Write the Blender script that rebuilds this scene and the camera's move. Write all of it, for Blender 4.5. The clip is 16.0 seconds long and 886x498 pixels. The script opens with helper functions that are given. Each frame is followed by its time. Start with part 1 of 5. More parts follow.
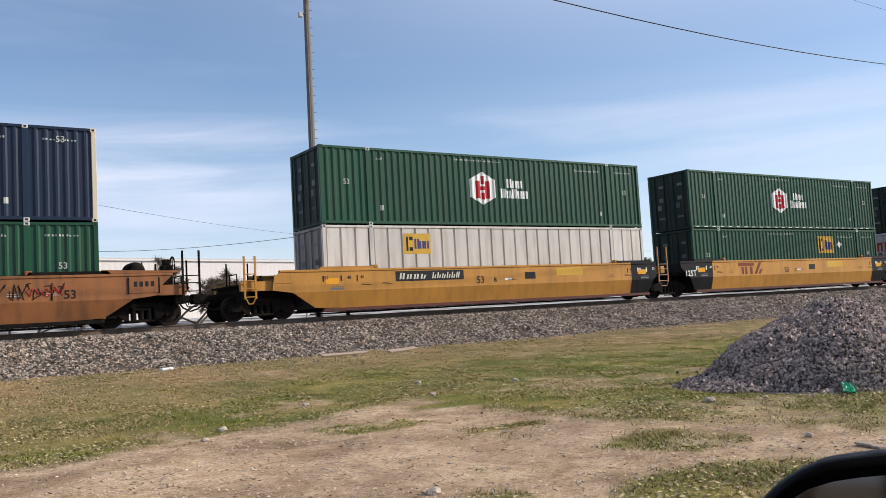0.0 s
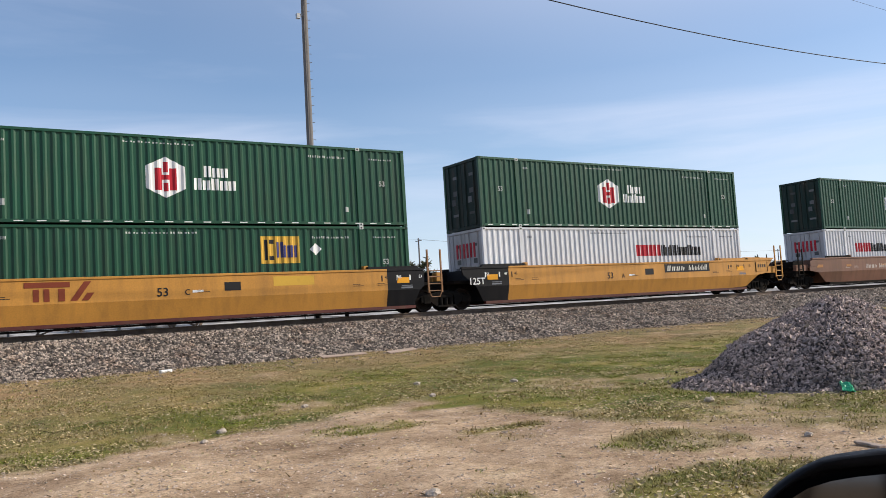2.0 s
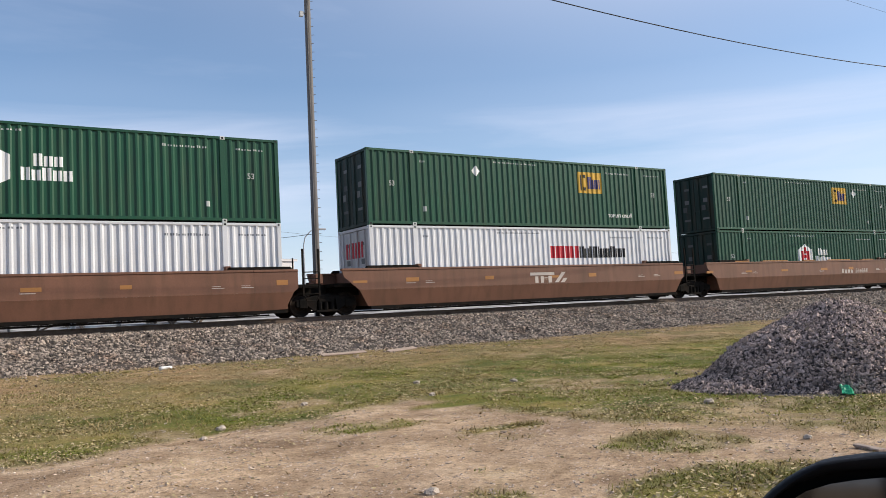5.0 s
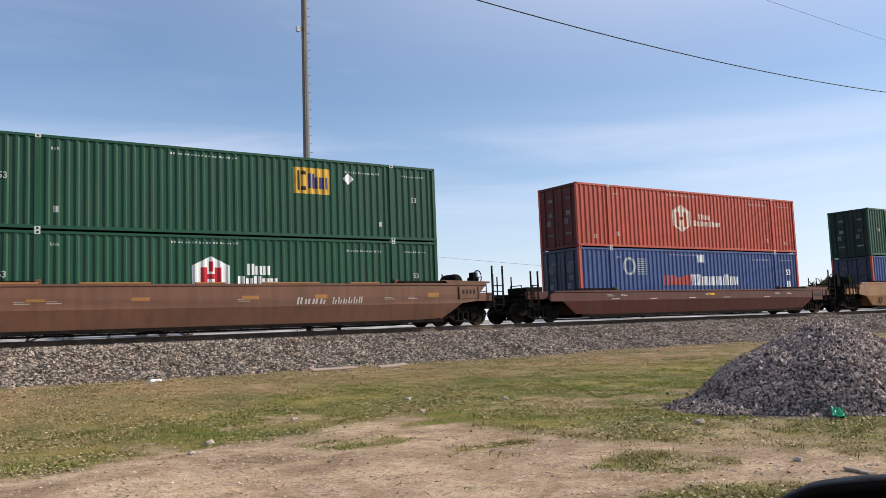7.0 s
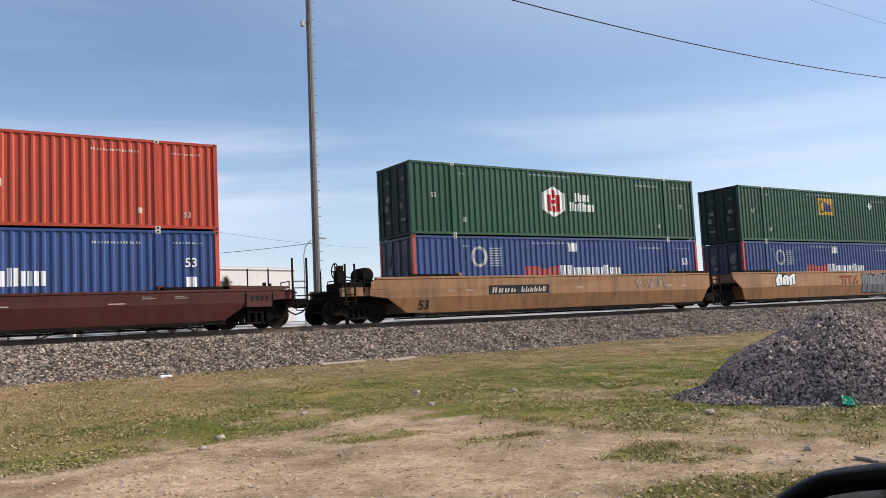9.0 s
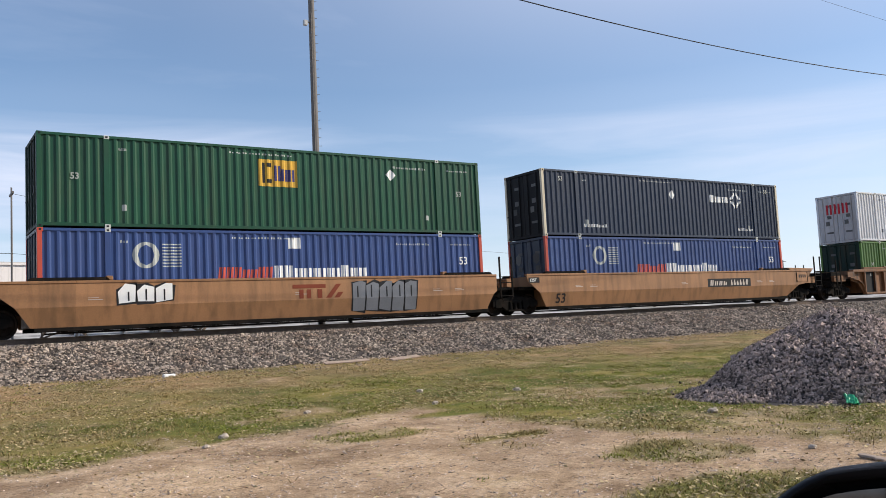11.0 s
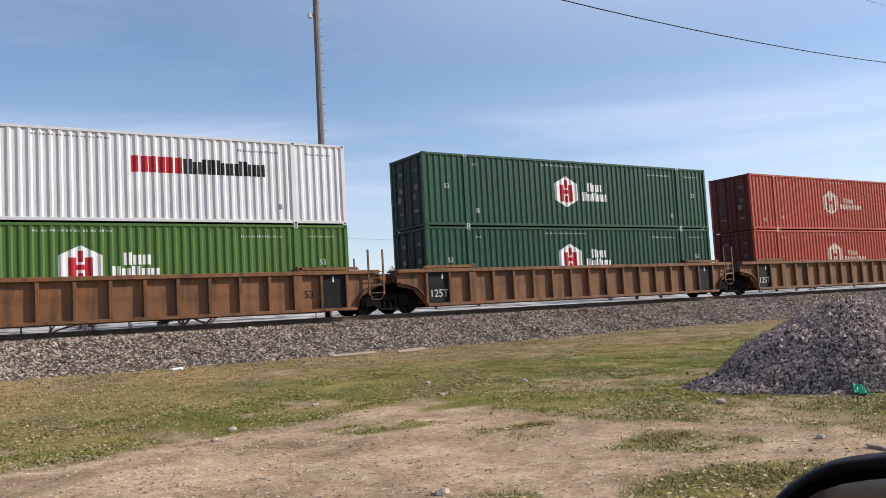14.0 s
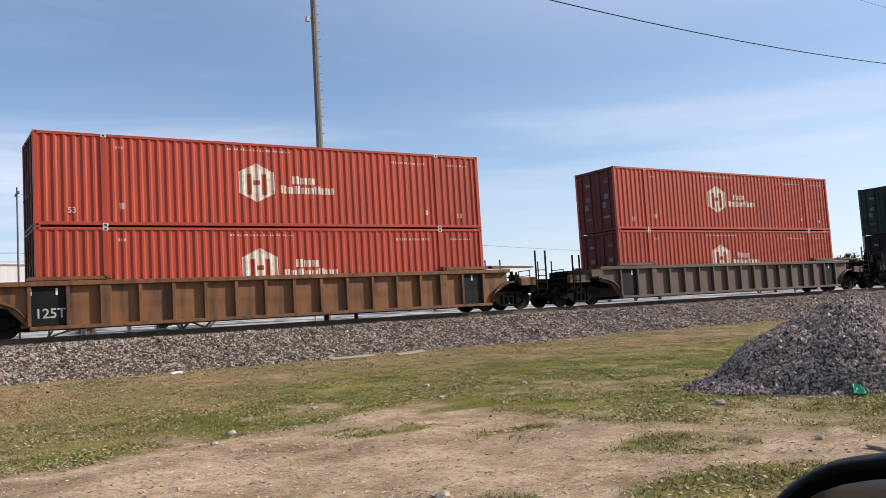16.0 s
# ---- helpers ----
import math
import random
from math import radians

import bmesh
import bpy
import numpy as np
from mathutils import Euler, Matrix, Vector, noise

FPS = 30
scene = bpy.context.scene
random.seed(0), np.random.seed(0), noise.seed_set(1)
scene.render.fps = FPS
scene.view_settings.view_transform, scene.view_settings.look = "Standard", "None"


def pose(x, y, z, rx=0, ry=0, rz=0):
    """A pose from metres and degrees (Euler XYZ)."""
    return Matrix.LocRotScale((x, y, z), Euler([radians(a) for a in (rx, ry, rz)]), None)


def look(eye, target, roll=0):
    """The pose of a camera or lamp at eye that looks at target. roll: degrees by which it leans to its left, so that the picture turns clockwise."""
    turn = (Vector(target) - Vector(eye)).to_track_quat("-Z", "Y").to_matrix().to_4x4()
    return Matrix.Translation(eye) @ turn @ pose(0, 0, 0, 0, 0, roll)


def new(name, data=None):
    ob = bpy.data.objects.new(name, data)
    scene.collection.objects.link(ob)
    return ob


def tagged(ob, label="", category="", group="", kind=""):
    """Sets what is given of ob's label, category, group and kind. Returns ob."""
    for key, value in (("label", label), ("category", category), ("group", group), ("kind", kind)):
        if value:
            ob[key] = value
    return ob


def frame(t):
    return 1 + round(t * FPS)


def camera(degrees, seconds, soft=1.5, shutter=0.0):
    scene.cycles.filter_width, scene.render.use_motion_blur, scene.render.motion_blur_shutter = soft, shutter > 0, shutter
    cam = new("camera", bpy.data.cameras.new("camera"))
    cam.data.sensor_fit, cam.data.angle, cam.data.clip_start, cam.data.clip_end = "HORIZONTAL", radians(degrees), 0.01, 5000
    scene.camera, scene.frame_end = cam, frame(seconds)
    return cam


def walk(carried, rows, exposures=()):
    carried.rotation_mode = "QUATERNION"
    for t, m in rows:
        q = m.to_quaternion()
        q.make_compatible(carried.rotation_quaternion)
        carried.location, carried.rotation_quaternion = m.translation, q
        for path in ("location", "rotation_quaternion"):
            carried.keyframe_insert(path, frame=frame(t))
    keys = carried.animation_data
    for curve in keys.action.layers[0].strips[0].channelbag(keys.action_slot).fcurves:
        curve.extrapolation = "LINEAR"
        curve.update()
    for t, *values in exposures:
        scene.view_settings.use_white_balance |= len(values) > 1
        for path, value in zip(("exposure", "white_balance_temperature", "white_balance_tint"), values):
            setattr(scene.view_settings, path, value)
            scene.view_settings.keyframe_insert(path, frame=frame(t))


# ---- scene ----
# Camera: it stands in one place and is turned by a hand
EYE = Vector((-8.178, -26.982, -0.067))


def aim(yaw, pitch, roll):
    """The camera's pose: yaw from +Y towards +X, pitch upwards, and its roll, in degrees."""
    a, b = radians(yaw), radians(pitch)
    way = Vector((math.sin(a) * math.cos(b), math.cos(a) * math.cos(b), math.sin(b)))
    return look(EYE, EYE + way, roll)


TURNS = [
    (0.0, 33.402, 4.287, -3.280), (0.5, 33.404, 4.270, -3.474), (1.0, 33.476, 4.291, -3.564), (1.5, 33.489, 4.238, -3.571),
    (2.0, 33.499, 4.343, -3.525), (2.5, 33.587, 4.338, -3.539), (3.0, 33.673, 4.251, -3.743), (3.5, 33.580, 4.062, -3.880),
    (4.0, 33.423, 3.839, -3.954), (4.2, 33.370, 3.800, -3.900), (5.2, 33.500, 4.450, -2.650), (6.3, 33.787, 5.094, -1.465), (6.5, 33.860, 5.227, -1.530),
    (7.0, 33.968, 5.399, -2.169), (7.5, 33.917, 5.314, -2.513), (8.0, 33.842, 5.103, -2.852), (8.5, 33.681, 4.991, -2.906),
    (9.0, 33.436, 4.943, -2.788), (9.2, 33.380, 4.930, -2.780), (11.3, 33.208, 4.866, -2.889), (11.5, 33.229, 4.915, -2.976),
    (12.0, 33.238, 4.795, -3.278), (12.5, 33.191, 4.678, -3.261), (13.0, 33.075, 4.498, -3.369), (13.5, 32.847, 4.375, -3.241),
    (14.0, 32.774, 4.361, -3.202), (14.5, 32.764, 4.241, -3.437), (15.0, 32.771, 4.284, -3.447), (15.5, 32.813, 4.416, -3.475),
    (16.0, 32.867, 4.529, -3.482)]
cam = camera(55.94, 16.0, soft=0.65)
walk(cam, [(t, aim(*turn)) for t, *turn in TURNS])

# Light: a clear winter day with thin high cloud, the sun behind and to one side of the train's near side
SUN_TO = Vector((0.80, -0.40, 0.50)).normalized()
SUN_UP = math.asin(SUN_TO.z)
SUN_ROUND = math.atan2(SUN_TO.x, SUN_TO.y)
sun = new("sun", bpy.data.lights.new("sun", "SUN"))
sun.data.energy, sun.data.angle, sun.data.color = 5.0, radians(0.53), (1.0, 0.90, 0.76)
sun.matrix_world = look(SUN_TO * 50, (0, 0, 0))
scene.view_settings.exposure = 0.0

world = bpy.data.worlds.new("sky")
scene.world = world
world.use_nodes = True


def sky_nodes():
    n, l = world.node_tree.nodes, world.node_tree.links
    n.clear()
    out, bg = n.new("ShaderNodeOutputWorld"), n.new("ShaderNodeBackground")
    sky = n.new("ShaderNodeTexSky")
    sky.sky_type, sky.sun_disc = "NISHITA", False
    sky.sun_elevation, sky.sun_rotation = SUN_UP, SUN_ROUND
    sky.air_density, sky.dust_density, sky.ozone_density = 1.0, 0.3, 4.1
    co, sep = n.new("ShaderNodeTexCoord"), n.new("ShaderNodeSeparateXYZ")
    l.new(co.outputs["Generated"], sep.inputs[0])

    def op(kind, a, b):
        m = n.new("ShaderNodeMath")
        m.operation = kind
        for i, v in enumerate((a, b)):
            if isinstance(v, (int, float)):
                m.inputs[i].default_value = v
            else:
                l.new(v, m.inputs[i])
        return m.outputs[0]

    def ramp(x, stops):
        r = n.new("ShaderNodeValToRGB")
        e = r.color_ramp.elements
        while len(e) < len(stops):
            e.new(0.5)
        for el, (p, v) in zip(e, stops):
            el.position, el.color = p, (v, v, v, 1)
        l.new(x, r.inputs[0])
        return r.outputs[0]

    # thin cloud lies on a flat sheet high overhead
    up = op("ADD", op("MAXIMUM", sep.outputs[2], 0.0), 0.10)
    flat = n.new("ShaderNodeCombineXYZ")
    l.new(op("DIVIDE", sep.outputs[0], up), flat.inputs[0])
    l.new(op("DIVIDE", sep.outputs[1], up), flat.inputs[1])

    def cloud(place, turn, size, scale, detail, rough, warp):
        mp, tx = n.new("ShaderNodeMapping"), n.new("ShaderNodeTexNoise")
        mp.inputs["Location"].default_value, mp.inputs["Rotation"].default_value[2], mp.inputs["Scale"].default_value = place, radians(turn), size
        l.new(flat.outputs[0], mp.inputs[0])
        l.new(mp.outputs[0], tx.inputs["Vector"])
        tx.inputs["Scale"].default_value, tx.inputs["Detail"].default_value = scale, detail
        tx.inputs["Roughness"].default_value, tx.inputs["Distortion"].default_value = rough, warp
        return tx.outputs["Fac"]

    wisps = ramp(cloud((1.3, 4.1, 0), 20, (0.55, 1.2, 1), 1.0, 7, 0.55, 0.5), [(0.50, 0), (0.80, 0.28)])
    veil = ramp(cloud((7.7, 2.3, 0), 35, (0.25, 0.5, 1), 0.7, 4, 0.5, 0.2), [(0.42, 0), (0.75, 0.22)])
    haze = ramp(sep.outputs[2], [(0.0, 0.66), (0.06, 0.38), (0.15, 0.09), (0.30, 0.0)])
    # a bank of streaks low in the west, a milky veil towards the sun's side and high up
    level, band = n.new("ShaderNodeMapping"), n.new("ShaderNodeTexNoise")
    level.inputs["Scale"].default_value, level.inputs["Location"].default_value = (1.7, 1.7, 17.0), (0.3, 0.9, 0.45)
    l.new(co.outputs["Generated"], level.inputs[0])
    l.new(level.outputs[0], band.inputs["Vector"])
    band.inputs["Scale"].default_value, band.inputs["Detail"].default_value, band.inputs["Roughness"].default_value, band.inputs["Distortion"].default_value = 1.5, 7, 0.55, 0.4
    streaks = ramp(band.outputs["Fac"], [(0.30, 0.12), (0.64, 1.0)])
    bank = op("MULTIPLY", ramp(sep.outputs[2], [(0.05, 0.30), (0.11, 0.55), (0.16, 0.85), (0.215, 0.80), (0.25, 0)]), ramp(sep.outputs[0], [(0.30, 0.85), (0.44, 0.46), (0.70, 0.44)]))
    milky = op("ADD", op("MULTIPLY", ramp(sep.outputs[0], [(0.45, 0), (0.95, 0.12)]), ramp(sep.outputs[1], [(0.0, 0.3), (0.4, 1)])), op("MULTIPLY", ramp(sep.outputs[2], [(0.27, 0), (0.40, 0.45)]), ramp(sep.outputs[0], [(0.25, 0.25), (0.7, 1)])))
    bank = op("MULTIPLY", bank, streaks)
    cover = op("MINIMUM", op("ADD", op("ADD", op("MAXIMUM", op("MAXIMUM", wisps, veil), bank), haze), milky), 0.88)
    mix = n.new("ShaderNodeMix")
    mix.data_type = "RGBA"
    l.new(cover, mix.inputs["Factor"])
    l.new(sky.outputs[0], mix.inputs["A"])
    mix.inputs["B"].default_value = (5.85, 6.2, 7.45, 1)
    l.new(mix.outputs["Result"], bg.inputs[0])
    bg.inputs[1].default_value = 0.146
    l.new(bg.outputs[0], out.inputs[0])


sky_nodes()


# ---- materials ----
def material(name, colour, rough=0.6, metal=0.0, vary=0.18, size=1.5, second=None, amount=0.0, stretch=(1, 1, 1), patch=3.0, edge=(0.48, 0.7),
             bump=0.15, grain=40.0, apart=0.0, island=False, gloss=0.18):
    """A paint, soil or metal: its colour, uneven at a large and a fine scale, with patches of a second colour and a fine relief."""
    m = bpy.data.materials.new(name)
    m.use_nodes = True
    n, l = m.node_tree.nodes, m.node_tree.links
    b = n["Principled BSDF"]
    co = n.new("ShaderNodeTexCoord")

    def noisy(scale, detail, mapping=(1, 1, 1)):
        mp, tx = n.new("ShaderNodeMapping"), n.new("ShaderNodeTexNoise")
        mp.inputs["Scale"].default_value = mapping
        l.new(co.outputs["Object"], mp.inputs[0])
        l.new(mp.outputs[0], tx.inputs["Vector"])
        tx.inputs["Scale"].default_value, tx.inputs["Detail"].default_value = scale, detail
        return tx.outputs["Fac"]

    def blend(fac, a, c, kind="MIX"):
        x = n.new("ShaderNodeMix")
        x.data_type, x.blend_type = "RGBA", kind
        for sock, v in (("Factor", fac), ("A", a), ("B", c)):
            if isinstance(v, tuple):
                x.inputs[sock].default_value = (*v, 1)
            elif isinstance(v, float):
                x.inputs[sock].default_value = v
            else:
                l.new(v, x.inputs[sock])
        return x.outputs["Result"]

    def between(x, lo, hi, to_lo=0.0, to_hi=1.0):
        r = n.new("ShaderNodeMapRange")
        for i, v in enumerate((lo, hi, to_lo, to_hi)):
            r.inputs[i + 1].default_value = v
        l.new(x, r.inputs[0])
        return r.outputs[0]

    dark, light = tuple(c * (1 - vary) for c in colour), tuple(min(1, c * (1 + vary)) for c in colour)
    col = blend(between(noisy(size, 5), 0.3, 0.7), dark, light)
    fine = noisy(grain, 4)
    col = blend(0.5, col, blend(between(fine, 0.3, 0.7), tuple(c * (1 - vary * 0.8) for c in colour), tuple(min(1, c * (1 + vary * 0.8)) for c in colour)))
    if second:
        mask = between(noisy(patch, 6, stretch), edge[0], edge[1], 0.0, amount)
        col = blend(mask, col, second)
    if apart:
        info = n.new("ShaderNodeNewGeometry" if island else "ShaderNodeObjectInfo")
        hsv = n.new("ShaderNodeHueSaturation")
        l.new(between(info.outputs["Random Per Island" if island else "Random"], 0, 1, 1 - apart, 1 + apart), hsv.inputs["Value"])
        l.new(col, hsv.inputs["Color"])
        col = hsv.outputs[0]
    l.new(col, b.inputs["Base Color"])
    l.new(between(fine, 0.2, 0.8, max(0.05, rough - 0.12), min(1, rough + 0.12)), b.inputs["Roughness"])
    b.inputs["Metallic"].default_value, b.inputs["Specular IOR Level"].default_value = metal, gloss
    if bump:
        bp = n.new("ShaderNodeBump")
        bp.inputs["Strength"].default_value, bp.inputs["Distance"].default_value = bump, 0.02
        l.new(fine, bp.inputs["Height"])
        l.new(bp.outputs[0], b.inputs["Normal"])
    return m


def paint(name, colour, rough=0.42, rust=(0.09, 0.05, 0.03), amount=0.35, apart=0.1, vary=0.12, gloss=0.38):
    return material(name, colour, rough, vary=vary, size=0.7, second=rust, amount=amount, stretch=(1.6, 1.6, 0.22), patch=2.2, edge=(0.46, 0.70), bump=0.08, grain=25, apart=apart, gloss=gloss)


GREEN = paint("green_container_paint", (0.0068, 0.062, 0.030), amount=0.15)
RED = paint("orange_red_container_paint", (0.42, 0.055, 0.026), amount=0.25)
BLUE = paint("blue_container_paint", (0.032, 0.066, 0.20), amount=0.12)
NAVY = paint("navy_container_paint", (0.008, 0.019, 0.048), amount=0.06)
WHITE = paint("white_container_paint", (0.66, 0.66, 0.68), amount=0.12, rust=(0.3, 0.26, 0.22))
CREAM = paint("weathered_white_container_paint", (0.62, 0.58, 0.54), amount=0.4, rust=(0.28, 0.2, 0.14))
LIME = paint("leaf_green_container_paint", (0.066, 0.150, 0.024), amount=0.15)
# side paints darkened for the door ends: their shade is put into the colour
SHADED_GREEN = paint("shade_darkened_green_door_paint", (0.006, 0.022, 0.017), rough=0.6, gloss=0.25, amount=0.3)
SHADED_WHITE = paint("shade_greyed_dusty_white_door_paint", (0.42, 0.41, 0.43), amount=0.35, rust=(0.2, 0.17, 0.15))
SHADED_CREAM = paint("shade_darkened_grimy_white_door_paint", (0.20, 0.17, 0.155), amount=0.6, rust=(0.08, 0.06, 0.05))
SHADED_RED = paint("shade_darkened_red_door_paint", (0.095, 0.018, 0.014), rough=0.6, gloss=0.25, amount=0.4)
YELLOW = paint("yellow_car_paint", (0.47, 0.222, 0.042), amount=0.3, rust=(0.16, 0.08, 0.03), rough=0.58, gloss=0.30, vary=0.22)
BROWN = paint("faded_brown_car_paint", (0.170, 0.080, 0.050), amount=0.5, rough=0.58, gloss=0.30, vary=0.22)
TAN = paint("faded_tan_car_paint", (0.315, 0.160, 0.075), amount=0.6, rust=(0.13, 0.075, 0.04), rough=0.58, gloss=0.30, vary=0.22)
OLD = paint("old_orange_car_paint", (0.29, 0.115, 0.042), amount=0.55, rough=0.58, gloss=0.30, vary=0.22)
MAROON = paint("dark_red_car_paint", (0.085, 0.021, 0.017), amount=0.4, rough=0.58, gloss=0.30, vary=0.22)
RIBBED = paint("rusty_brown_car_paint", (0.190, 0.084, 0.035), amount=0.85, rust=(0.050, 0.032, 0.022), rough=0.58, gloss=0.30, vary=0.22)
GREYED = paint("greyed_brown_car_paint", (0.105, 0.076, 0.060), amount=0.6, rough=0.58, gloss=0.30, vary=0.22)
BLACK = paint("black_car_paint", (0.011, 0.011, 0.013), amount=0.25, rust=(0.03, 0.027, 0.024), rough=0.58, gloss=0.15, vary=0.22)
GRIME = material("grimy_cast_steel", (0.011, 0.010, 0.009), 0.9, gloss=0.06, vary=0.35, second=(0.028, 0.019, 0.014), amount=0.7, bump=0.3)
WHEEL = material("dark_wheel_steel", (0.018, 0.014, 0.012), 0.7, metal=0.1, gloss=0.1, vary=0.3, second=(0.07, 0.045, 0.03), amount=0.5)
TREAD = material("bright_worn_steel", (0.42, 0.40, 0.38), 0.3, metal=0.9, vary=0.2)
RAIL = material("rusty_rail_steel", (0.150, 0.112, 0.088), 0.8, vary=0.3, size=4, second=(0.09, 0.066, 0.052), amount=0.6, bump=0.2)
CASTING = material("pale_corner_casting_paint", (0.55, 0.57, 0.55), 0.6, vary=0.2)
SIGN_WHITE = material("white_lettering_paint", (0.78, 0.78, 0.76), 0.55, vary=0.08)
SIGN_CREAM = material("weathered_cream_lettering_paint", (0.70, 0.60, 0.50), 0.6, vary=0.15, second=(0.42, 0.16, 0.10), amount=0.5, patch=5.0)
SIGN_PLATE = material("dusty_white_plate_lettering", (0.55, 0.53, 0.48), 0.6, vary=0.2)
SIGN_WORN = material("worn_white_lettering_paint", (0.42, 0.44, 0.42), 0.6, vary=0.2)
PLACARD = material("dull_placard", (0.12, 0.12, 0.12), 0.6, vary=0.25, apart=0.5)
SIGN_BLACK = material("black_lettering_paint", (0.018, 0.018, 0.02), 0.55, vary=0.1)
SIGN_RED = material("red_lettering_paint", (0.46, 0.022, 0.035), 0.5, vary=0.1)
SIGN_YELLOW = material("yellow_plate_paint", (0.60, 0.36, 0.055), 0.5, vary=0.1, second=(0.2, 0.12, 0.04), amount=0.3)
SIGN_BROWN = material("red_brown_lettering_paint", (0.20, 0.045, 0.022), 0.6, vary=0.1)
SIGN_BLUE = material("dark_blue_lettering_paint", (0.05, 0.05, 0.16), 0.5, vary=0.1)
SIGN_GREY = material("grey_spray_paint", (0.17, 0.18, 0.20), 0.6, vary=0.25)
SIGN_PALE = material("faded_pale_lettering_paint", (0.52, 0.45, 0.40), 0.6, vary=0.15)
REFLECTOR = material("amber_reflector", (0.75, 0.34, 0.03), 0.35, vary=0.1)
FADED = material("faded_amber_strip", (0.36, 0.17, 0.06), 0.6, vary=0.2)
EDGE_RED = paint("red_corner_post_paint", (0.50, 0.075, 0.045), amount=0.2)
EDGE_CREAM = paint("pale_corner_post_paint", (0.62, 0.55, 0.42), amount=0.3)
# bed colour kept dark to paint the shaded gaps among the loose stones
BALLAST = material("gap_shaded_ballast", (0.070, 0.058, 0.050), 0.95, vary=0.45, size=9, second=(0.09, 0.075, 0.07), amount=0.6, patch=0.8, bump=0.9, grain=30)
ROCK = material("grey_tan_rock", (0.46, 0.385, 0.31), 0.9, vary=0.35, size=14, bump=0.8, grain=45)
STONE = material("crushed_grey_stone", (0.278, 0.226, 0.182), 0.75, gloss=0.35, vary=0.45, size=8, second=(0.20, 0.125, 0.08), amount=0.6, patch=1.3, bump=0.4, grain=60, apart=0.82, island=True)
HEAP = material("blue_grey_crushed_stone", (0.305, 0.232, 0.196), 0.65, vary=0.3, size=8, bump=0.3, grain=60, apart=0.92, island=True, gloss=0.18)
# darker than the stones on it: paints the shade in the gaps between them
HEAP_CORE = material("shade_dark_stone_core", (0.075, 0.066, 0.068), 0.9, vary=0.4, size=9, bump=0.8, grain=30)
TIE = material("creosoted_timber", (0.042, 0.030, 0.024), 0.9, vary=0.4, stretch=(1, 8, 1), second=(0.10, 0.08, 0.065), amount=0.4, bump=0.4)
BOARD = material("weathered_board", (0.40, 0.31, 0.25), 0.85, vary=0.2, stretch=(1, 8, 8), second=(0.25, 0.2, 0.15), amount=0.5, bump=0.3)
POLE = material("weathered_steel_pole", (0.160, 0.148, 0.142), 0.7, vary=0.25, second=(0.2, 0.18, 0.16), amount=0.5, stretch=(3, 3, 0.2), apart=0.05)
GALVANISED = material("galvanised_steel", (0.38, 0.38, 0.38), 0.5, metal=0.5, vary=0.2)
WIRE = material("dark_cable", (0.022, 0.022, 0.024), 0.6, vary=0.1, bump=0)
WALLING = material("white_metal_cladding", (0.62, 0.585, 0.57), 0.6, vary=0.05, size=0.2, grain=3, second=(0.58, 0.54, 0.51), amount=0.3, patch=0.1)
TRIM = material("grey_roof_trim", (0.45, 0.44, 0.43), 0.6, vary=0.1)
BARK = material("grey_bark", (0.120, 0.090, 0.070), 0.9, vary=0.3, bump=0.5)
TWIG = material("winter_twigs", (0.150, 0.115, 0.085), 0.9, vary=0.3, bump=0, apart=0.3, island=True)
LEAF = material("dull_winter_leaves", (0.060, 0.070, 0.034), 0.8, vary=0.35, bump=0, apart=0.45, island=True)
PLASTIC = material("black_mirror_plastic", (0.006, 0.006, 0.007), 0.5, gloss=0.12, vary=0.15, bump=0.05, grain=200)
FILM = material("green_plastic_film", (0.045, 0.40, 0.20), 0.35, vary=0.15)
BLADE = material("short_grass_blades", (0.178, 0.208, 0.028), 0.8, vary=0.35, size=0.5, second=(0.30, 0.22, 0.09), amount=0.85, patch=0.35, edge=(0.42, 0.62), bump=0, apart=0.45, island=True)
STRAW = material("dry_grass_blades", (0.39, 0.285, 0.145), 0.85, vary=0.3, size=0.5, bump=0, apart=0.4, island=True)
LITTER = material("dry_leaf_litter", (0.40, 0.315, 0.175), 0.85, vary=0.3, bump=0, apart=0.65, island=True)
PEBBLE = material("pale_pebbles", (0.50, 0.40, 0.32), 0.9, vary=0.3, size=8, bump=0.3, apart=0.5, island=True)


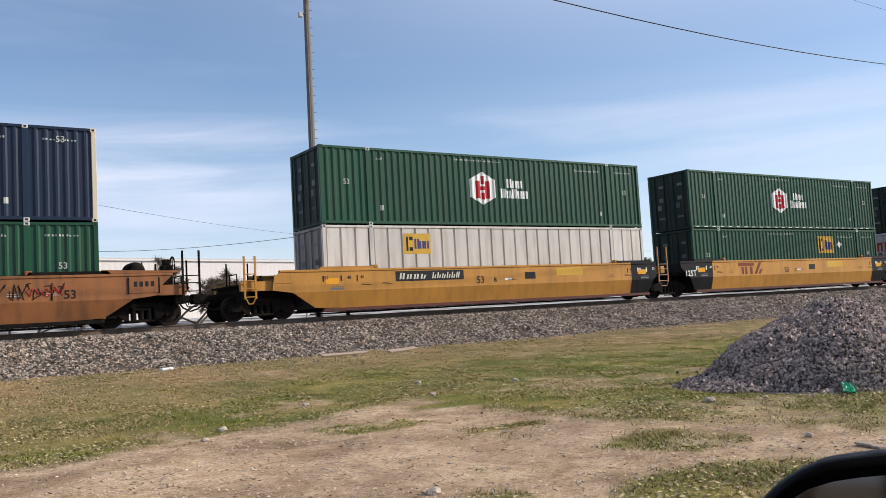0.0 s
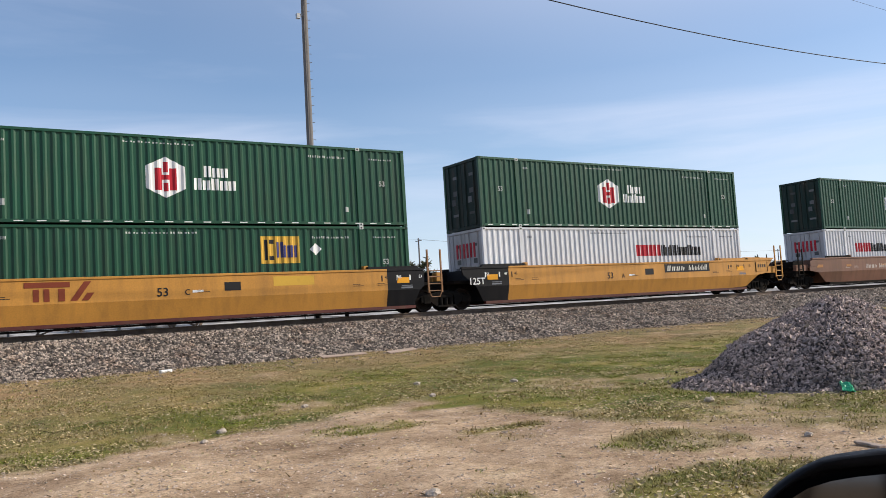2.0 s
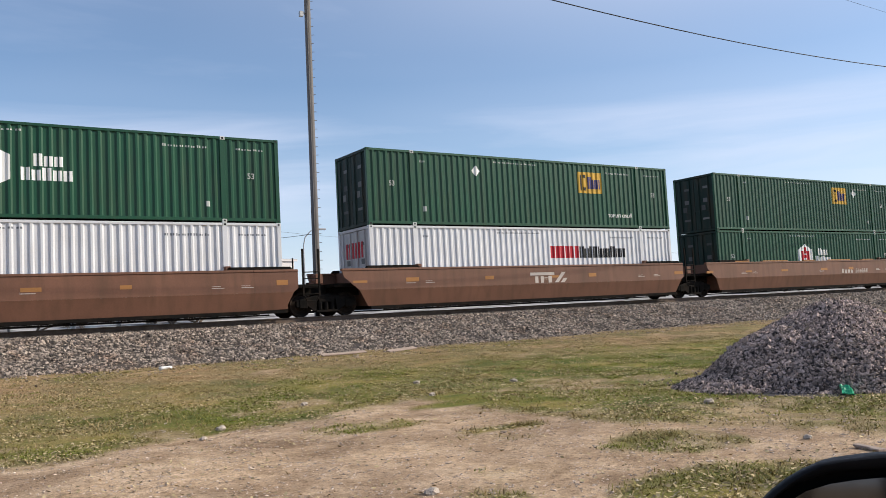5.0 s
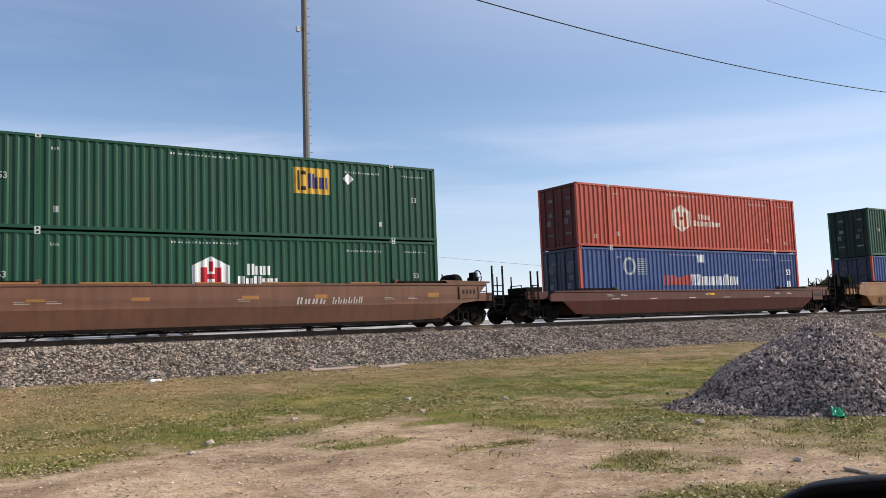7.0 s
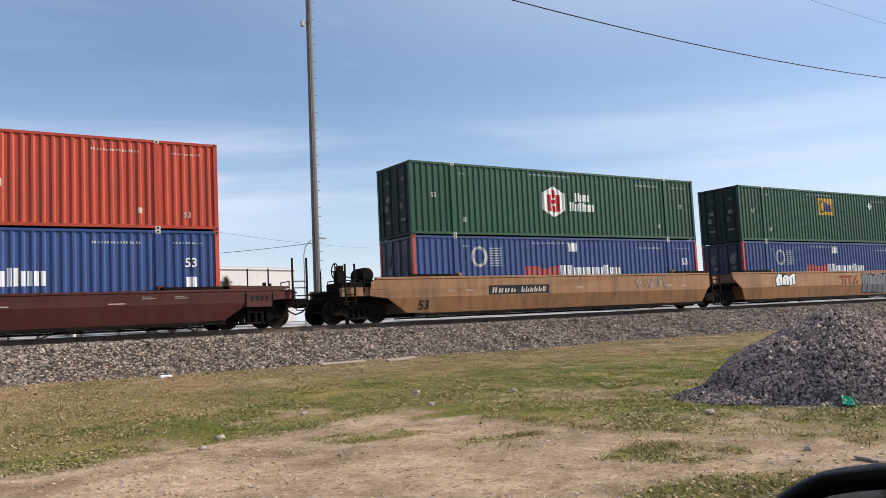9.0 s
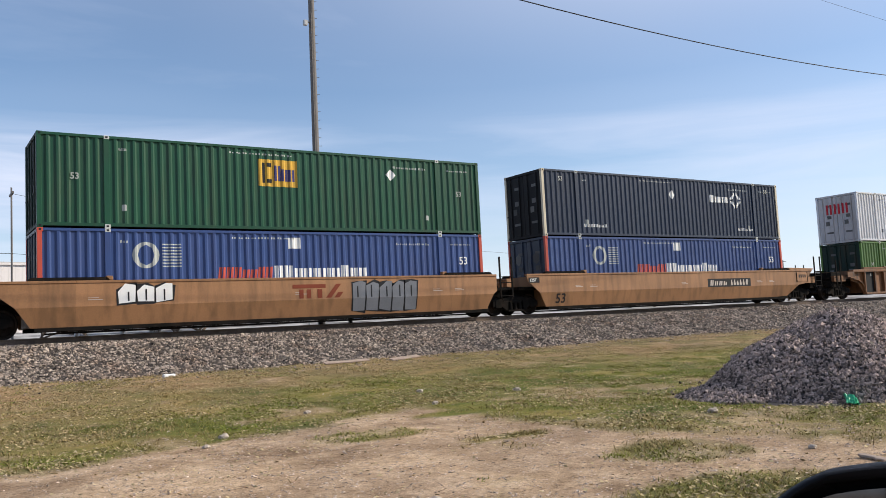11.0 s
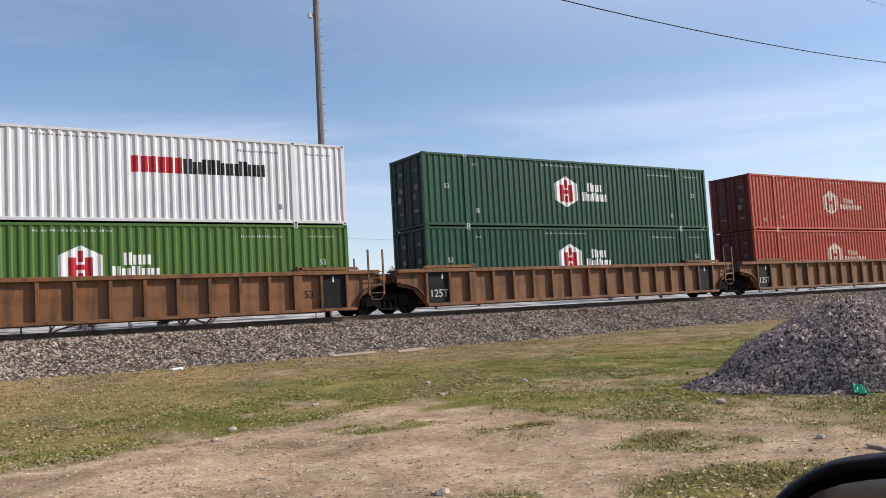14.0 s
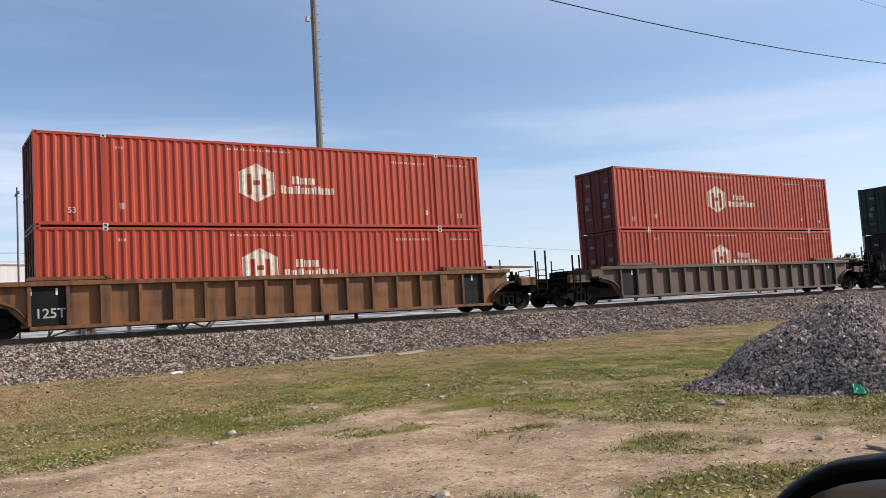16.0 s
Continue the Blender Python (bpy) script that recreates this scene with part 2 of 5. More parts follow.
def ground_material():
    """Grass roots, bare soil and far concrete, by three shares that the ground's points carry."""
    m = bpy.data.materials.new("grassy_soil")
    m.use_nodes = True
    n, l = m.node_tree.nodes, m.node_tree.links
    b = n["Principled BSDF"]
    co = n.new("ShaderNodeTexCoord")

    def noisy(scale, detail, rough=0.6):
        tx = n.new("ShaderNodeTexNoise")
        l.new(co.outputs["Object"], tx.inputs["Vector"])
        tx.inputs["Scale"].default_value, tx.inputs["Detail"].default_value, tx.inputs["Roughness"].default_value = scale, detail, rough
        return tx.outputs["Fac"]

    def tones(x, stops):
        r = n.new("ShaderNodeValToRGB")
        e = r.color_ramp.elements
        while len(e) < len(stops):
            e.new(0.5)
        for el, (p, c) in zip(e, stops):
            el.position, el.color = p, (*c, 1)
        l.new(x, r.inputs[0])
        return r.outputs[0]

    def blend(fac, a, c, kind="MIX"):
        x = n.new("ShaderNodeMix")
        x.data_type, x.blend_type = "RGBA", kind
        if isinstance(fac, float):
            x.inputs["Factor"].default_value = fac
        else:
            l.new(fac, x.inputs["Factor"])
        l.new(a, x.inputs["A"]), l.new(c, x.inputs["B"])
        return x.outputs["Result"]

    def share(name):
        a = n.new("ShaderNodeAttribute")
        a.attribute_name = name
        return a.outputs["Fac"]

    deep = tones(noisy(0.45, 6, 0.65), [(0.36, (0.50, 0.62, 0.42)), (0.5, (0.92, 0.95, 0.86)), (0.64, (1.15, 1.05, 1.0))])
    worn = tones(noisy(0.6, 5, 0.6), [(0.36, (0.78, 0.74, 0.72)), (0.62, (1.18, 1.16, 1.14))])
    turf = tones(noisy(1.1, 8, 0.7), [(0.32, (0.080, 0.098, 0.017)), (0.48, (0.165, 0.165, 0.034)), (0.66, (0.32, 0.245, 0.088))])
    dry = tones(noisy(2.0, 8, 0.7), [(0.3, (0.215, 0.150, 0.078)), (0.7, (0.40, 0.285, 0.165))])
    soil = tones(noisy(1.6, 10, 0.75), [(0.34, (0.25, 0.168, 0.100)), (0.5, (0.445, 0.322, 0.206)), (0.68, (0.64, 0.495, 0.345))])
    fleck = tones(noisy(17, 8, 0.8), [(0.36, (0.42, 0.38, 0.35)), (0.47, (1, 1, 1)), (0.58, (1.08, 1.06, 1.05)), (0.68, (1.5, 1.45, 1.4))])
    grit = tones(noisy(60, 4, 0.7), [(0.34, (0.70, 0.67, 0.64)), (0.5, (1, 1, 1)), (0.66, (1.28, 1.26, 1.24))])
    slab = tones(noisy(0.3, 6), [(0.42, (0.10, 0.09, 0.085)), (0.50, (0.36, 0.345, 0.33)), (0.64, (0.62, 0.60, 0.57))])
    col = blend(share("dry"), turf, dry)
    col = blend(1.0, col, deep, "MULTIPLY")
    soil = blend(1.0, soil, worn, "MULTIPLY")
    col = blend(share("bare"), col, soil)
    col = blend(1.0, col, fleck, "MULTIPLY")
    col = blend(1.0, col, grit, "MULTIPLY")
    col = blend(share("slab"), col, slab)
    l.new(col, b.inputs["Base Color"])
    b.inputs["Roughness"].default_value, b.inputs["Specular IOR Level"].default_value = 0.95, 0.2
    bp = n.new("ShaderNodeBump")
    bp.inputs["Strength"].default_value, bp.inputs["Distance"].default_value = 0.7, 0.03
    l.new(noisy(18, 8, 0.75), bp.inputs["Height"])
    l.new(bp.outputs[0], b.inputs["Normal"])
    return m


GROUND = ground_material()


def mirror_glass():
    m = bpy.data.materials.new("mirror_glass")
    m.use_nodes = True
    b = m.node_tree.nodes["Principled BSDF"]
    b.inputs["Base Color"].default_value, b.inputs["Metallic"].default_value, b.inputs["Roughness"].default_value = (0.10, 0.104, 0.108, 1), 1.0, 0.06
    return m


GLASS = mirror_glass()


# ---- building helpers ----
class Geo:
    """Corners and faces of one part, gathered piece by piece."""

    def __init__(self):
        self.v, self.f = [], []

    def add(self, v, f):
        k = len(self.v)
        self.v += [tuple(p) for p in v]
        self.f += [tuple(i + k for i in q) for q in f]
        return self

    def box(self, x0, x1, y0, y1, z0, z1):
        return self.prism([(x0, z0), (x1, z0), (x1, z1), (x0, z1)], y0, y1)

    def prism(self, poly, y0, y1):
        """A polygon in x and z, thick from y0 to y1."""
        n = len(poly)
        v = [(x, y0, z) for x, z in poly] + [(x, y1, z) for x, z in poly]
        return self.add(v, [tuple(range(n)), tuple(range(2 * n - 1, n - 1, -1))] + [(i, i + n, (i + 1) % n + n, (i + 1) % n) for i in range(n)])

    def slab(self, poly, x0, x1):
        """A polygon in y and z, long from x0 to x1."""
        n = len(poly)
        v = [(x0, y, z) for y, z in poly] + [(x1, y, z) for y, z in poly]
        return self.add(v, [tuple(range(n)), tuple(range(2 * n - 1, n - 1, -1))] + [(i, i + n, (i + 1) % n + n, (i + 1) % n) for i in range(n)])

    def rod(self, a, b, r, n=8, r2=None):
        a, b = Vector(a), Vector(b)
        q = (b - a).to_track_quat("Z", "Y")
        r2 = r if r2 is None else r2
        ring = [Vector((math.cos(2 * math.pi * i / n), math.sin(2 * math.pi * i / n), 0)) for i in range(n)]
        v = [a + q @ (p * r) for p in ring] + [b + q @ (p * r2) for p in ring]
        return self.add(v, [tuple(range(n - 1, -1, -1)), tuple(range(n, 2 * n))] + [(i, (i + 1) % n, (i + 1) % n + n, i + n) for i in range(n)])

    def tube(self, pts, r, n=6):
        pts = [Vector(p) for p in pts]
        k = len(pts)
        v = []
        for i, p in enumerate(pts):
            q = (pts[min(i + 1, k - 1)] - pts[max(i - 1, 0)]).to_track_quat("Z", "Y")
            v += [p + q @ Vector((r * math.cos(2 * math.pi * j / n), r * math.sin(2 * math.pi * j / n), 0)) for j in range(n)]
        f = [(i * n + j, i * n + (j + 1) % n, (i + 1) * n + (j + 1) % n, (i + 1) * n + j) for i in range(k - 1) for j in range(n)]
        return self.add(v, f + [tuple(range(n - 1, -1, -1)), tuple(range((k - 1) * n, k * n))])

    def turned(self, profile, n=20):
        """A profile of (radius, y) turned round the y axis."""
        k = len(profile)
        v = [(r * math.cos(2 * math.pi * i / n), y, r * math.sin(2 * math.pi * i / n)) for i in range(n) for r, y in profile]
        f = [(i * k + j, i * k + j + 1, (i + 1) % n * k + j + 1, (i + 1) % n * k + j) for i in range(n) for j in range(k - 1)]
        return self.add(v, f)

    def moved(self, dx=0, dy=0, dz=0):
        self.v = [(x + dx, y + dy, z + dz) for x, y, z in self.v]
        return self

    def across(self, width):
        """The same on the far side of a thing of that width."""
        g = Geo()
        g.v, g.f = [(x, width - y, z) for x, y, z in self.v], list(self.f)
        return g


def mesh_of(name, geo, mat, bevel=0.0, smooth=False):
    me = bpy.data.meshes.new(name)
    me.from_pydata(geo.v, [], geo.f)
    bm = bmesh.new()
    bm.from_mesh(me)
    bmesh.ops.recalc_face_normals(bm, faces=bm.faces)
    if bevel:
        sharp = [e for e in bm.edges if len(e.link_faces) == 2 and e.calc_face_angle(0) > 0.5]
        bmesh.ops.bevel(bm, geom=sharp, offset=bevel, segments=1, affect="EDGES", clamp_overlap=True)
    bm.to_mesh(me)
    bm.free()
    me.materials.append(mat)
    if smooth:
        me.shade_smooth()
        me.set_sharp_from_angle(angle=radians(35))
    return me


def part(name, geo, mat, parent, label="", bevel=0.0, smooth=False):
    """One mesh object under a thing or a part."""
    ob = new(name, geo if isinstance(geo, bpy.types.Mesh) else mesh_of(name, geo, mat, bevel, smooth))
    ob.parent = parent
    return tagged(ob, label)


def thing(name, geo, mat, label, category, group="", kind="", bevel=0.0, smooth=False):
    return tagged(new(name, mesh_of(name, geo, mat, bevel, smooth)), label, category, group, kind)


def holder(name, label, category, group="", kind=""):
    return tagged(new(name), label, category, group, kind)


def heap_of(name, mat, v, f, label, category, parent=None):
    me = bpy.data.meshes.new(name)
    me.from_pydata(v, [], f)
    me.materials.append(mat)
    ob = new(name, me)
    ob.parent = parent
    return tagged(ob, label, category if parent is None else "", kind="stuff")


TEXTS = {}


def lettering(words, size, mat, x, y, z, parent, name="lettering"):
    """Readable writing on an upright face that looks towards -y; x is its left end and z its foot."""
    key = (words, size, mat.name)
    if key not in TEXTS:
        cu = bpy.data.curves.new("writing", "FONT")
        cu.body, cu.size, cu.extrude = words, size, 0.0015
        cu.offset = size * 0.012
        tmp = new("writing", cu)
        me = bpy.data.meshes.new_from_object(tmp.evaluated_get(bpy.context.evaluated_depsgraph_get()))
        bpy.data.objects.remove(tmp)
        me.transform(Matrix.Rotation(math.pi / 2, 4, "X"))
        me.materials.clear()
        me.materials.append(mat)
        TEXTS[key] = me
    ob = part(name, TEXTS[key], mat, parent)
    ob.location = (x, y, z)
    return ob


# ---- containers ----
LONG, TALL, WIDE = 16.154, 2.896, 2.591
POST = 1.98
PITCH = 0.2775


def wave(x, post=False):
    """How far the corrugated side lies behind the posts' faces at x."""
    u = (x / PITCH) % 1.0
    out, back = 0.012, 0.052
    if u < 0.22:
        return out
    if u < 0.42:
        return out + (back - out) * (u - 0.22) / 0.20
    if u < 0.80:
        return back
    return back + (out - back) * (u - 0.80) / 0.20


def breaks(a, b):
    xs = [a, b]
    for k in range(int(a / PITCH) - 1, int(b / PITCH) + 2):
        xs += [x for x in ((k + s) * PITCH for s in (0, 0.22, 0.42, 0.80)) if a + 1e-4 < x < b - 1e-4]
    return sorted(xs)


def corrugated(a, b, z0, z1):
    xs = breaks(a, b)
    g = Geo()
    v = [(x, wave(x), z) for x in xs for z in (z0, z1)] + [(x, wave(x) + 0.004, z) for x in xs for z in (z0, z1)]
    n = len(xs)
    return g.add(v, sheet_faces(n))


def sheet_faces(n):
    """Faces of a thin upright sheet of n steps with closed edges."""
    k = 2 * n
    f = [(2 * i, 2 * i + 2, 2 * i + 3, 2 * i + 1) for i in range(n - 1)]
    f += [(k + 2 * i, k + 2 * i + 1, k + 2 * i + 3, k + 2 * i + 2) for i in range(n - 1)]
    f += [(2 * i, k + 2 * i, k + 2 * i + 2, 2 * i + 2) for i in range(n - 1)] + [(2 * i + 1, 2 * i + 3, k + 2 * i + 3, k + 2 * i + 1) for i in range(n - 1)]
    return f + [(0, 1, k + 1, k), (k - 2, 2 * k - 2, 2 * k - 1, k - 1)]


def panelled(a, b, z0, z1):
    """Flat sheets with narrow upright posts between them."""
    g = Geo()
    n = max(1, round((b - a) / 0.61))
    step = (b - a) / n
    line = []
    for i in range(n):
        x = a + i * step
        line += [(x + 0.03, 0.085), (x + 0.045, 0.03), (x + step - 0.045, 0.03), (x + step - 0.03, 0.085)]
    v = [(x, y, z) for x, y in line for z in (z0, z1)] + [(x, y + 0.004, z) for x, y in line for z in (z0, z1)]
    return g.add(v, sheet_faces(len(line)))


SIGNS = {}


def sign(name, shapes, mat, parent, flat=False, z=0.0, key=None, kind=""):
    """Paint on a corrugated side: polygons in x and z that follow its waves."""
    key = (key or repr(shapes), mat.name, flat)
    if key not in SIGNS:
        bm = bmesh.new()
        for poly in shapes:
            bm.faces.new([bm.verts.new((x, 0, zz)) for x, zz in poly])
        if not flat:
            xs = [p[0] for poly in shapes for p in poly]
            for x in breaks(min(xs), max(xs))[1:-1]:
                bmesh.ops.bisect_plane(bm, geom=bm.verts[:] + bm.edges[:] + bm.faces[:], plane_co=(x, 0, 0), plane_no=(1, 0, 0))
        for v in bm.verts:
            v.co.y = -0.004 if flat else wave(v.co.x) - 0.004
        bmesh.ops.recalc_face_normals(bm, faces=bm.faces)
        me = bpy.data.meshes.new(name)
        bm.to_mesh(me)
        bm.free()
        me.materials.append(mat)
        SIGNS[key] = me
    ob = part(name, SIGNS[key], mat, parent)
    ob.location.z = z
    return tagged(ob, kind="stuff") if len(shapes) > 3 else ob


def rect(x0, x1, z0, z1, lean=0.0):
    return [(x0, z0), (x1, z0), (x1 + lean, z1), (x0 + lean, z1)]


def bars(x0, x1, z0, z1, n, seed, lean=0.0, thick=0.62):
    """A line of illegible or proprietary writing as plain upright bars."""
    r = random.Random(seed)
    step = (x1 - x0) / n
    out = []
    for i in range(n):
        a = x0 + i * step
        top = z1 if i == 0 or r.random() < 0.45 else z0 + (z1 - z0) * 0.78
        w = step * thick * 0.42
        out.append(rect(a, a + w, z0, top, lean))
        out.append(rect(a + step * thick * 0.66, a + step * thick * 0.66 + w, z0, top if r.random() < 0.7 else z0 + (z1 - z0) * 0.6, lean))
    return out


def letters(x0, x1, z0, z1, n, seed, mat, c, lean=0.0, thick=0.62):
    """Proprietary writing as plain upright bars, two for each character."""
    r = random.Random(seed)
    step = (x1 - x0) / n
    w = step * min(0.95, thick * 1.35)
    for i in range(n):
        a = x0 + i * step
        top = z1 if i == 0 or thick > 0.88 or r.random() < 0.15 else z0 + (z1 - z0) * 0.82
        sign("letter_bar", [rect(a, a + w * 0.42, z0, top, lean), rect(a + w * 0.58, a + w, z0, top, lean)], mat, c)


BOXES = {}


def clean_copy(obs):
    """A copy of a bare container, with none of the paint work that came later."""
    made = {}
    for o in obs:
        made[o] = o.copy()
        scene.collection.objects.link(made[o])
        made[o].parent = made.get(o.parent)
    return made[obs[0]]


def container(colour, style=corrugated, ends=None, posts=None, doors=None):
    """A 53-foot container: x along it from its door end, y into it, z up from its foot."""
    key = (colour.name, "p" if style is panelled else "c", posts.name if posts else "", ends.name if ends else "")
    if key in BOXES:
        return clean_copy(BOXES[key])
    c = holder("shipping_container", "", "container")
    ends = ends or colour
    posts = posts or colour
    part("roof", Geo().box(0.05, LONG - 0.05, 0.05, WIDE - 0.05, TALL - 0.05, TALL - 0.012), colour, c)
    part("floor", Geo().box(0.05, LONG - 0.05, 0.05, WIDE - 0.05, 0.1, 0.16), GRIME, c)
    spans = [(0.14, POST - 0.09), (POST + 0.09, LONG - POST - 0.09), (LONG - POST + 0.09, LONG - 0.14)]
    for a, b in spans:
        near = style(a, b, 0.155, TALL - 0.09)
        me = mesh_of("side_panel", near, colour)
        part("side_panel", me, colour, c)
        if style is panelled:
            part("backing", Geo().box(a, b, 0.095, 0.105, 0.155, TALL - 0.09), GRIME, c)
        far = part("side_panel", me, colour, c)
        far.matrix_basis = Matrix.Translation((0, WIDE, 0)) @ Matrix.Diagonal((1, -1, 1, 1))
    for flip in (False, True):
        def side(g):
            return g.across(WIDE) if flip else g
        part("top_rail", side(Geo().box(0.15, LONG - 0.15, 0.0, 0.07, TALL - 0.09, TALL)), colour, c, bevel=0.008)
        low = Geo()
        for a, b in spans:
            low.box(a, b, 0.004, 0.07, 0.05, 0.155)
        part("bottom_rail", side(low), colour, c, bevel=0.008)
        for i, x in enumerate((0.0, POST - 0.09, LONG - POST - 0.09, LONG - 0.14)):
            w = 0.14 if i in (0, 3) else 0.18
            part("post", side(Geo().box(x, x + w, 0.002, 0.12, 0.02, TALL - 0.02)), posts if i in (0, 3) else colour, c, bevel=0.01)
        for x in (0.0, POST - 0.08, LONG - POST - 0.08, LONG - 0.17):
            inner = POST - 0.2 < x < LONG - POST
            for z in (0.0, TALL - 0.11):
                part("corner_casting", side(Geo().box(x, x + 0.17, -0.006, 0.16, z, z + 0.118)), CASTING if inner else posts, c, bevel=0.01)
                part("casting_hole", side(Geo().box(x + 0.05, x + 0.12, -0.009, 0.0, z + 0.03, z + 0.09)), SIGN_BLACK, c)
    # door end: two leaves, their locking rods, hinges and placards
    for y in (0.13, WIDE / 2 + 0.01):
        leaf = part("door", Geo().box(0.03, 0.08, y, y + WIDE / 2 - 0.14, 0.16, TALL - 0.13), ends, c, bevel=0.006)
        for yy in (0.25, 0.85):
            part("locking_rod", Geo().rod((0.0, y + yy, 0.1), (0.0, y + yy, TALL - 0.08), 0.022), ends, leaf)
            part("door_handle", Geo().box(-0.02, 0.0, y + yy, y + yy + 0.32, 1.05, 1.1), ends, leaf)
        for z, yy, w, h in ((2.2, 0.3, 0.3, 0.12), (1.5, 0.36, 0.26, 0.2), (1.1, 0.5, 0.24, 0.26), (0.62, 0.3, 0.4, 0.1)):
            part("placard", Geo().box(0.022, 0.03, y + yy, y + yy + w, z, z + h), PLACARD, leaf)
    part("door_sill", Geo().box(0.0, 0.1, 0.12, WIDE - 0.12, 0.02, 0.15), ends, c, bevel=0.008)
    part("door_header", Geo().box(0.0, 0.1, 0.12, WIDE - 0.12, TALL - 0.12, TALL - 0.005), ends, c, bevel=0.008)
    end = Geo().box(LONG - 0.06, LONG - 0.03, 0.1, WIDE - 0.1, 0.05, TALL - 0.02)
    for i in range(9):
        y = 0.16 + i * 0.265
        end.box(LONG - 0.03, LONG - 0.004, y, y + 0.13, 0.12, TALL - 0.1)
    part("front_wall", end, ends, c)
    BOXES[key] = [c, *c.children_recursive]
    return c


def hexagon(cx, cz, w, h):
    return [(cx - w / 2, cz - h * 0.27), (cx, cz - h / 2), (cx + w / 2, cz - h * 0.27), (cx + w / 2, cz + h * 0.27), (cx, cz + h / 2), (cx - w / 2, cz + h * 0.27)]


def small_marks(c, ink, size=0.27, seed=1, z=1.5):
    """Length marks by the posts and rows of small illegible writing."""
    if z is not None:
        lettering("53", size, ink, 0.92, 0.006, z, c)
        lettering("53", size, ink, LONG - 1.15, 0.006, z, c)
    sign("number_mark", bars(5.9, 8.2, 2.63, 2.69, 10, seed), ink, c)
    sign("number_mark", bars(12.2, 13.7, 2.46, 2.54, 8, seed + 1), ink, c)
    sign("number_mark", bars(2.35, 2.6, 2.46, 2.55, 3, seed + 2), ink, c)
    sign("number_mark", bars(LONG - 1.5, LONG - 0.5, 2.47, 2.53, 5, seed + 3), ink, c)
    sign("data_plate", [rect(2.42, 2.56, 0.55, 0.75)], ink, c)
    sign("data_plate", [rect(13.58, 13.72, 0.52, 0.7)], ink, c)


def hub_marks(c, red=True):
    """A white hexagon with an upright two-bar emblem and two lines of white letter bars."""
    x = 7.2 if red else 6.9
    cz = 1.545
    white = SIGN_WHITE if red else SIGN_CREAM
    sign("emblem", [hexagon(x, cz, 1.25, 1.34)], white, c)
    ink = SIGN_RED if red else RED
    w = 0.11 if red else 0.075
    e = [rect(x - 0.34, x - 0.34 + w * 2, cz - 0.42, cz + 0.30), rect(x + 0.34 - w * 2, x + 0.34, cz - 0.42, cz + 0.30), rect(x - 0.12, x + 0.12, cz - 0.08, cz + 0.08)]
    if red:
        e += [rect(x - 0.07, x + 0.07, cz - 0.46, cz - 0.18), rect(x - 0.07, x + 0.07, cz + 0.16, cz + 0.5)]
    for p in e:
        q = sign("emblem_bar", [p], ink, c)
        q.location.y = -0.004
    if red:
        letters(x + 1.25, x + 2.1, 1.60, 1.98, 3, 3, mat=SIGN_WHITE, c=c)
        letters(x + 0.9, x + 2.36, 1.17, 1.56, 5, 4, mat=SIGN_WHITE, c=c)
    else:
        letters(x + 1.3, x + 2.2, 1.54, 1.82, 3, 3, mat=white, c=c)
        letters(x + 0.85, x + 2.9, 1.2, 1.48, 8, 4, mat=white, c=c)


def plate_marks(c, x0, x1, z0, z1, diamond=None, flat=False):
    """A yellow plate with dark letter bars, and a white diamond."""
    p = sign("yellow_plate", [rect(x0, x1, z0, z1)], SIGN_YELLOW, c, flat)
    w = x1 - x0
    a = sign("plate_lettering", [rect(x0 + 0.1 * w, x0 + 0.17 * w, z0 + 0.12, z1 - 0.12), rect(x0 + 0.21 * w, x0 + 0.34 * w, z0 + 0.12, z0 + 0.26), rect(x0 + 0.21 * w, x0 + 0.34 * w, z1 - 0.26, z1 - 0.12)], SIGN_BLACK, c, flat)
    b = sign("plate_lettering", bars(x0 + 0.4 * w, x1 - 0.06 * w, z0 + 0.2, z1 - 0.2, 3, 8, thick=0.9), SIGN_BLUE, c, flat)
    p.location.y = 0.031 if flat else 0.0
    a.location.y = b.location.y = p.location.y - 0.004
    if diamond:
        x, z = diamond
        sign("white_diamond", [[(x - 0.22, z), (x, z - 0.22), (x + 0.22, z), (x, z + 0.22)]], SIGN_WHITE, c)


def freight_marks(c, x, z, right):
    """Red letter bars, then dark ones, on white."""
    letters(x, x + 1.6, z, z + 0.52, 3, 21, thick=0.9, mat=SIGN_RED, c=c)
    letters(x + 1.62, x + 4.4, z, z + 0.5, 9, 22, thick=0.85, mat=SIGN_BLACK, c=c)
    for i, y in enumerate((0.5, 1.0, 1.5)):
        part("door_lettering", Geo().box(0.012, 0.029, y + 0.1, y + 0.22, 1.75, 2.35).box(0.012, 0.029, y + 0.34, y + 0.46, 1.75, 2.35), SIGN_RED, c)


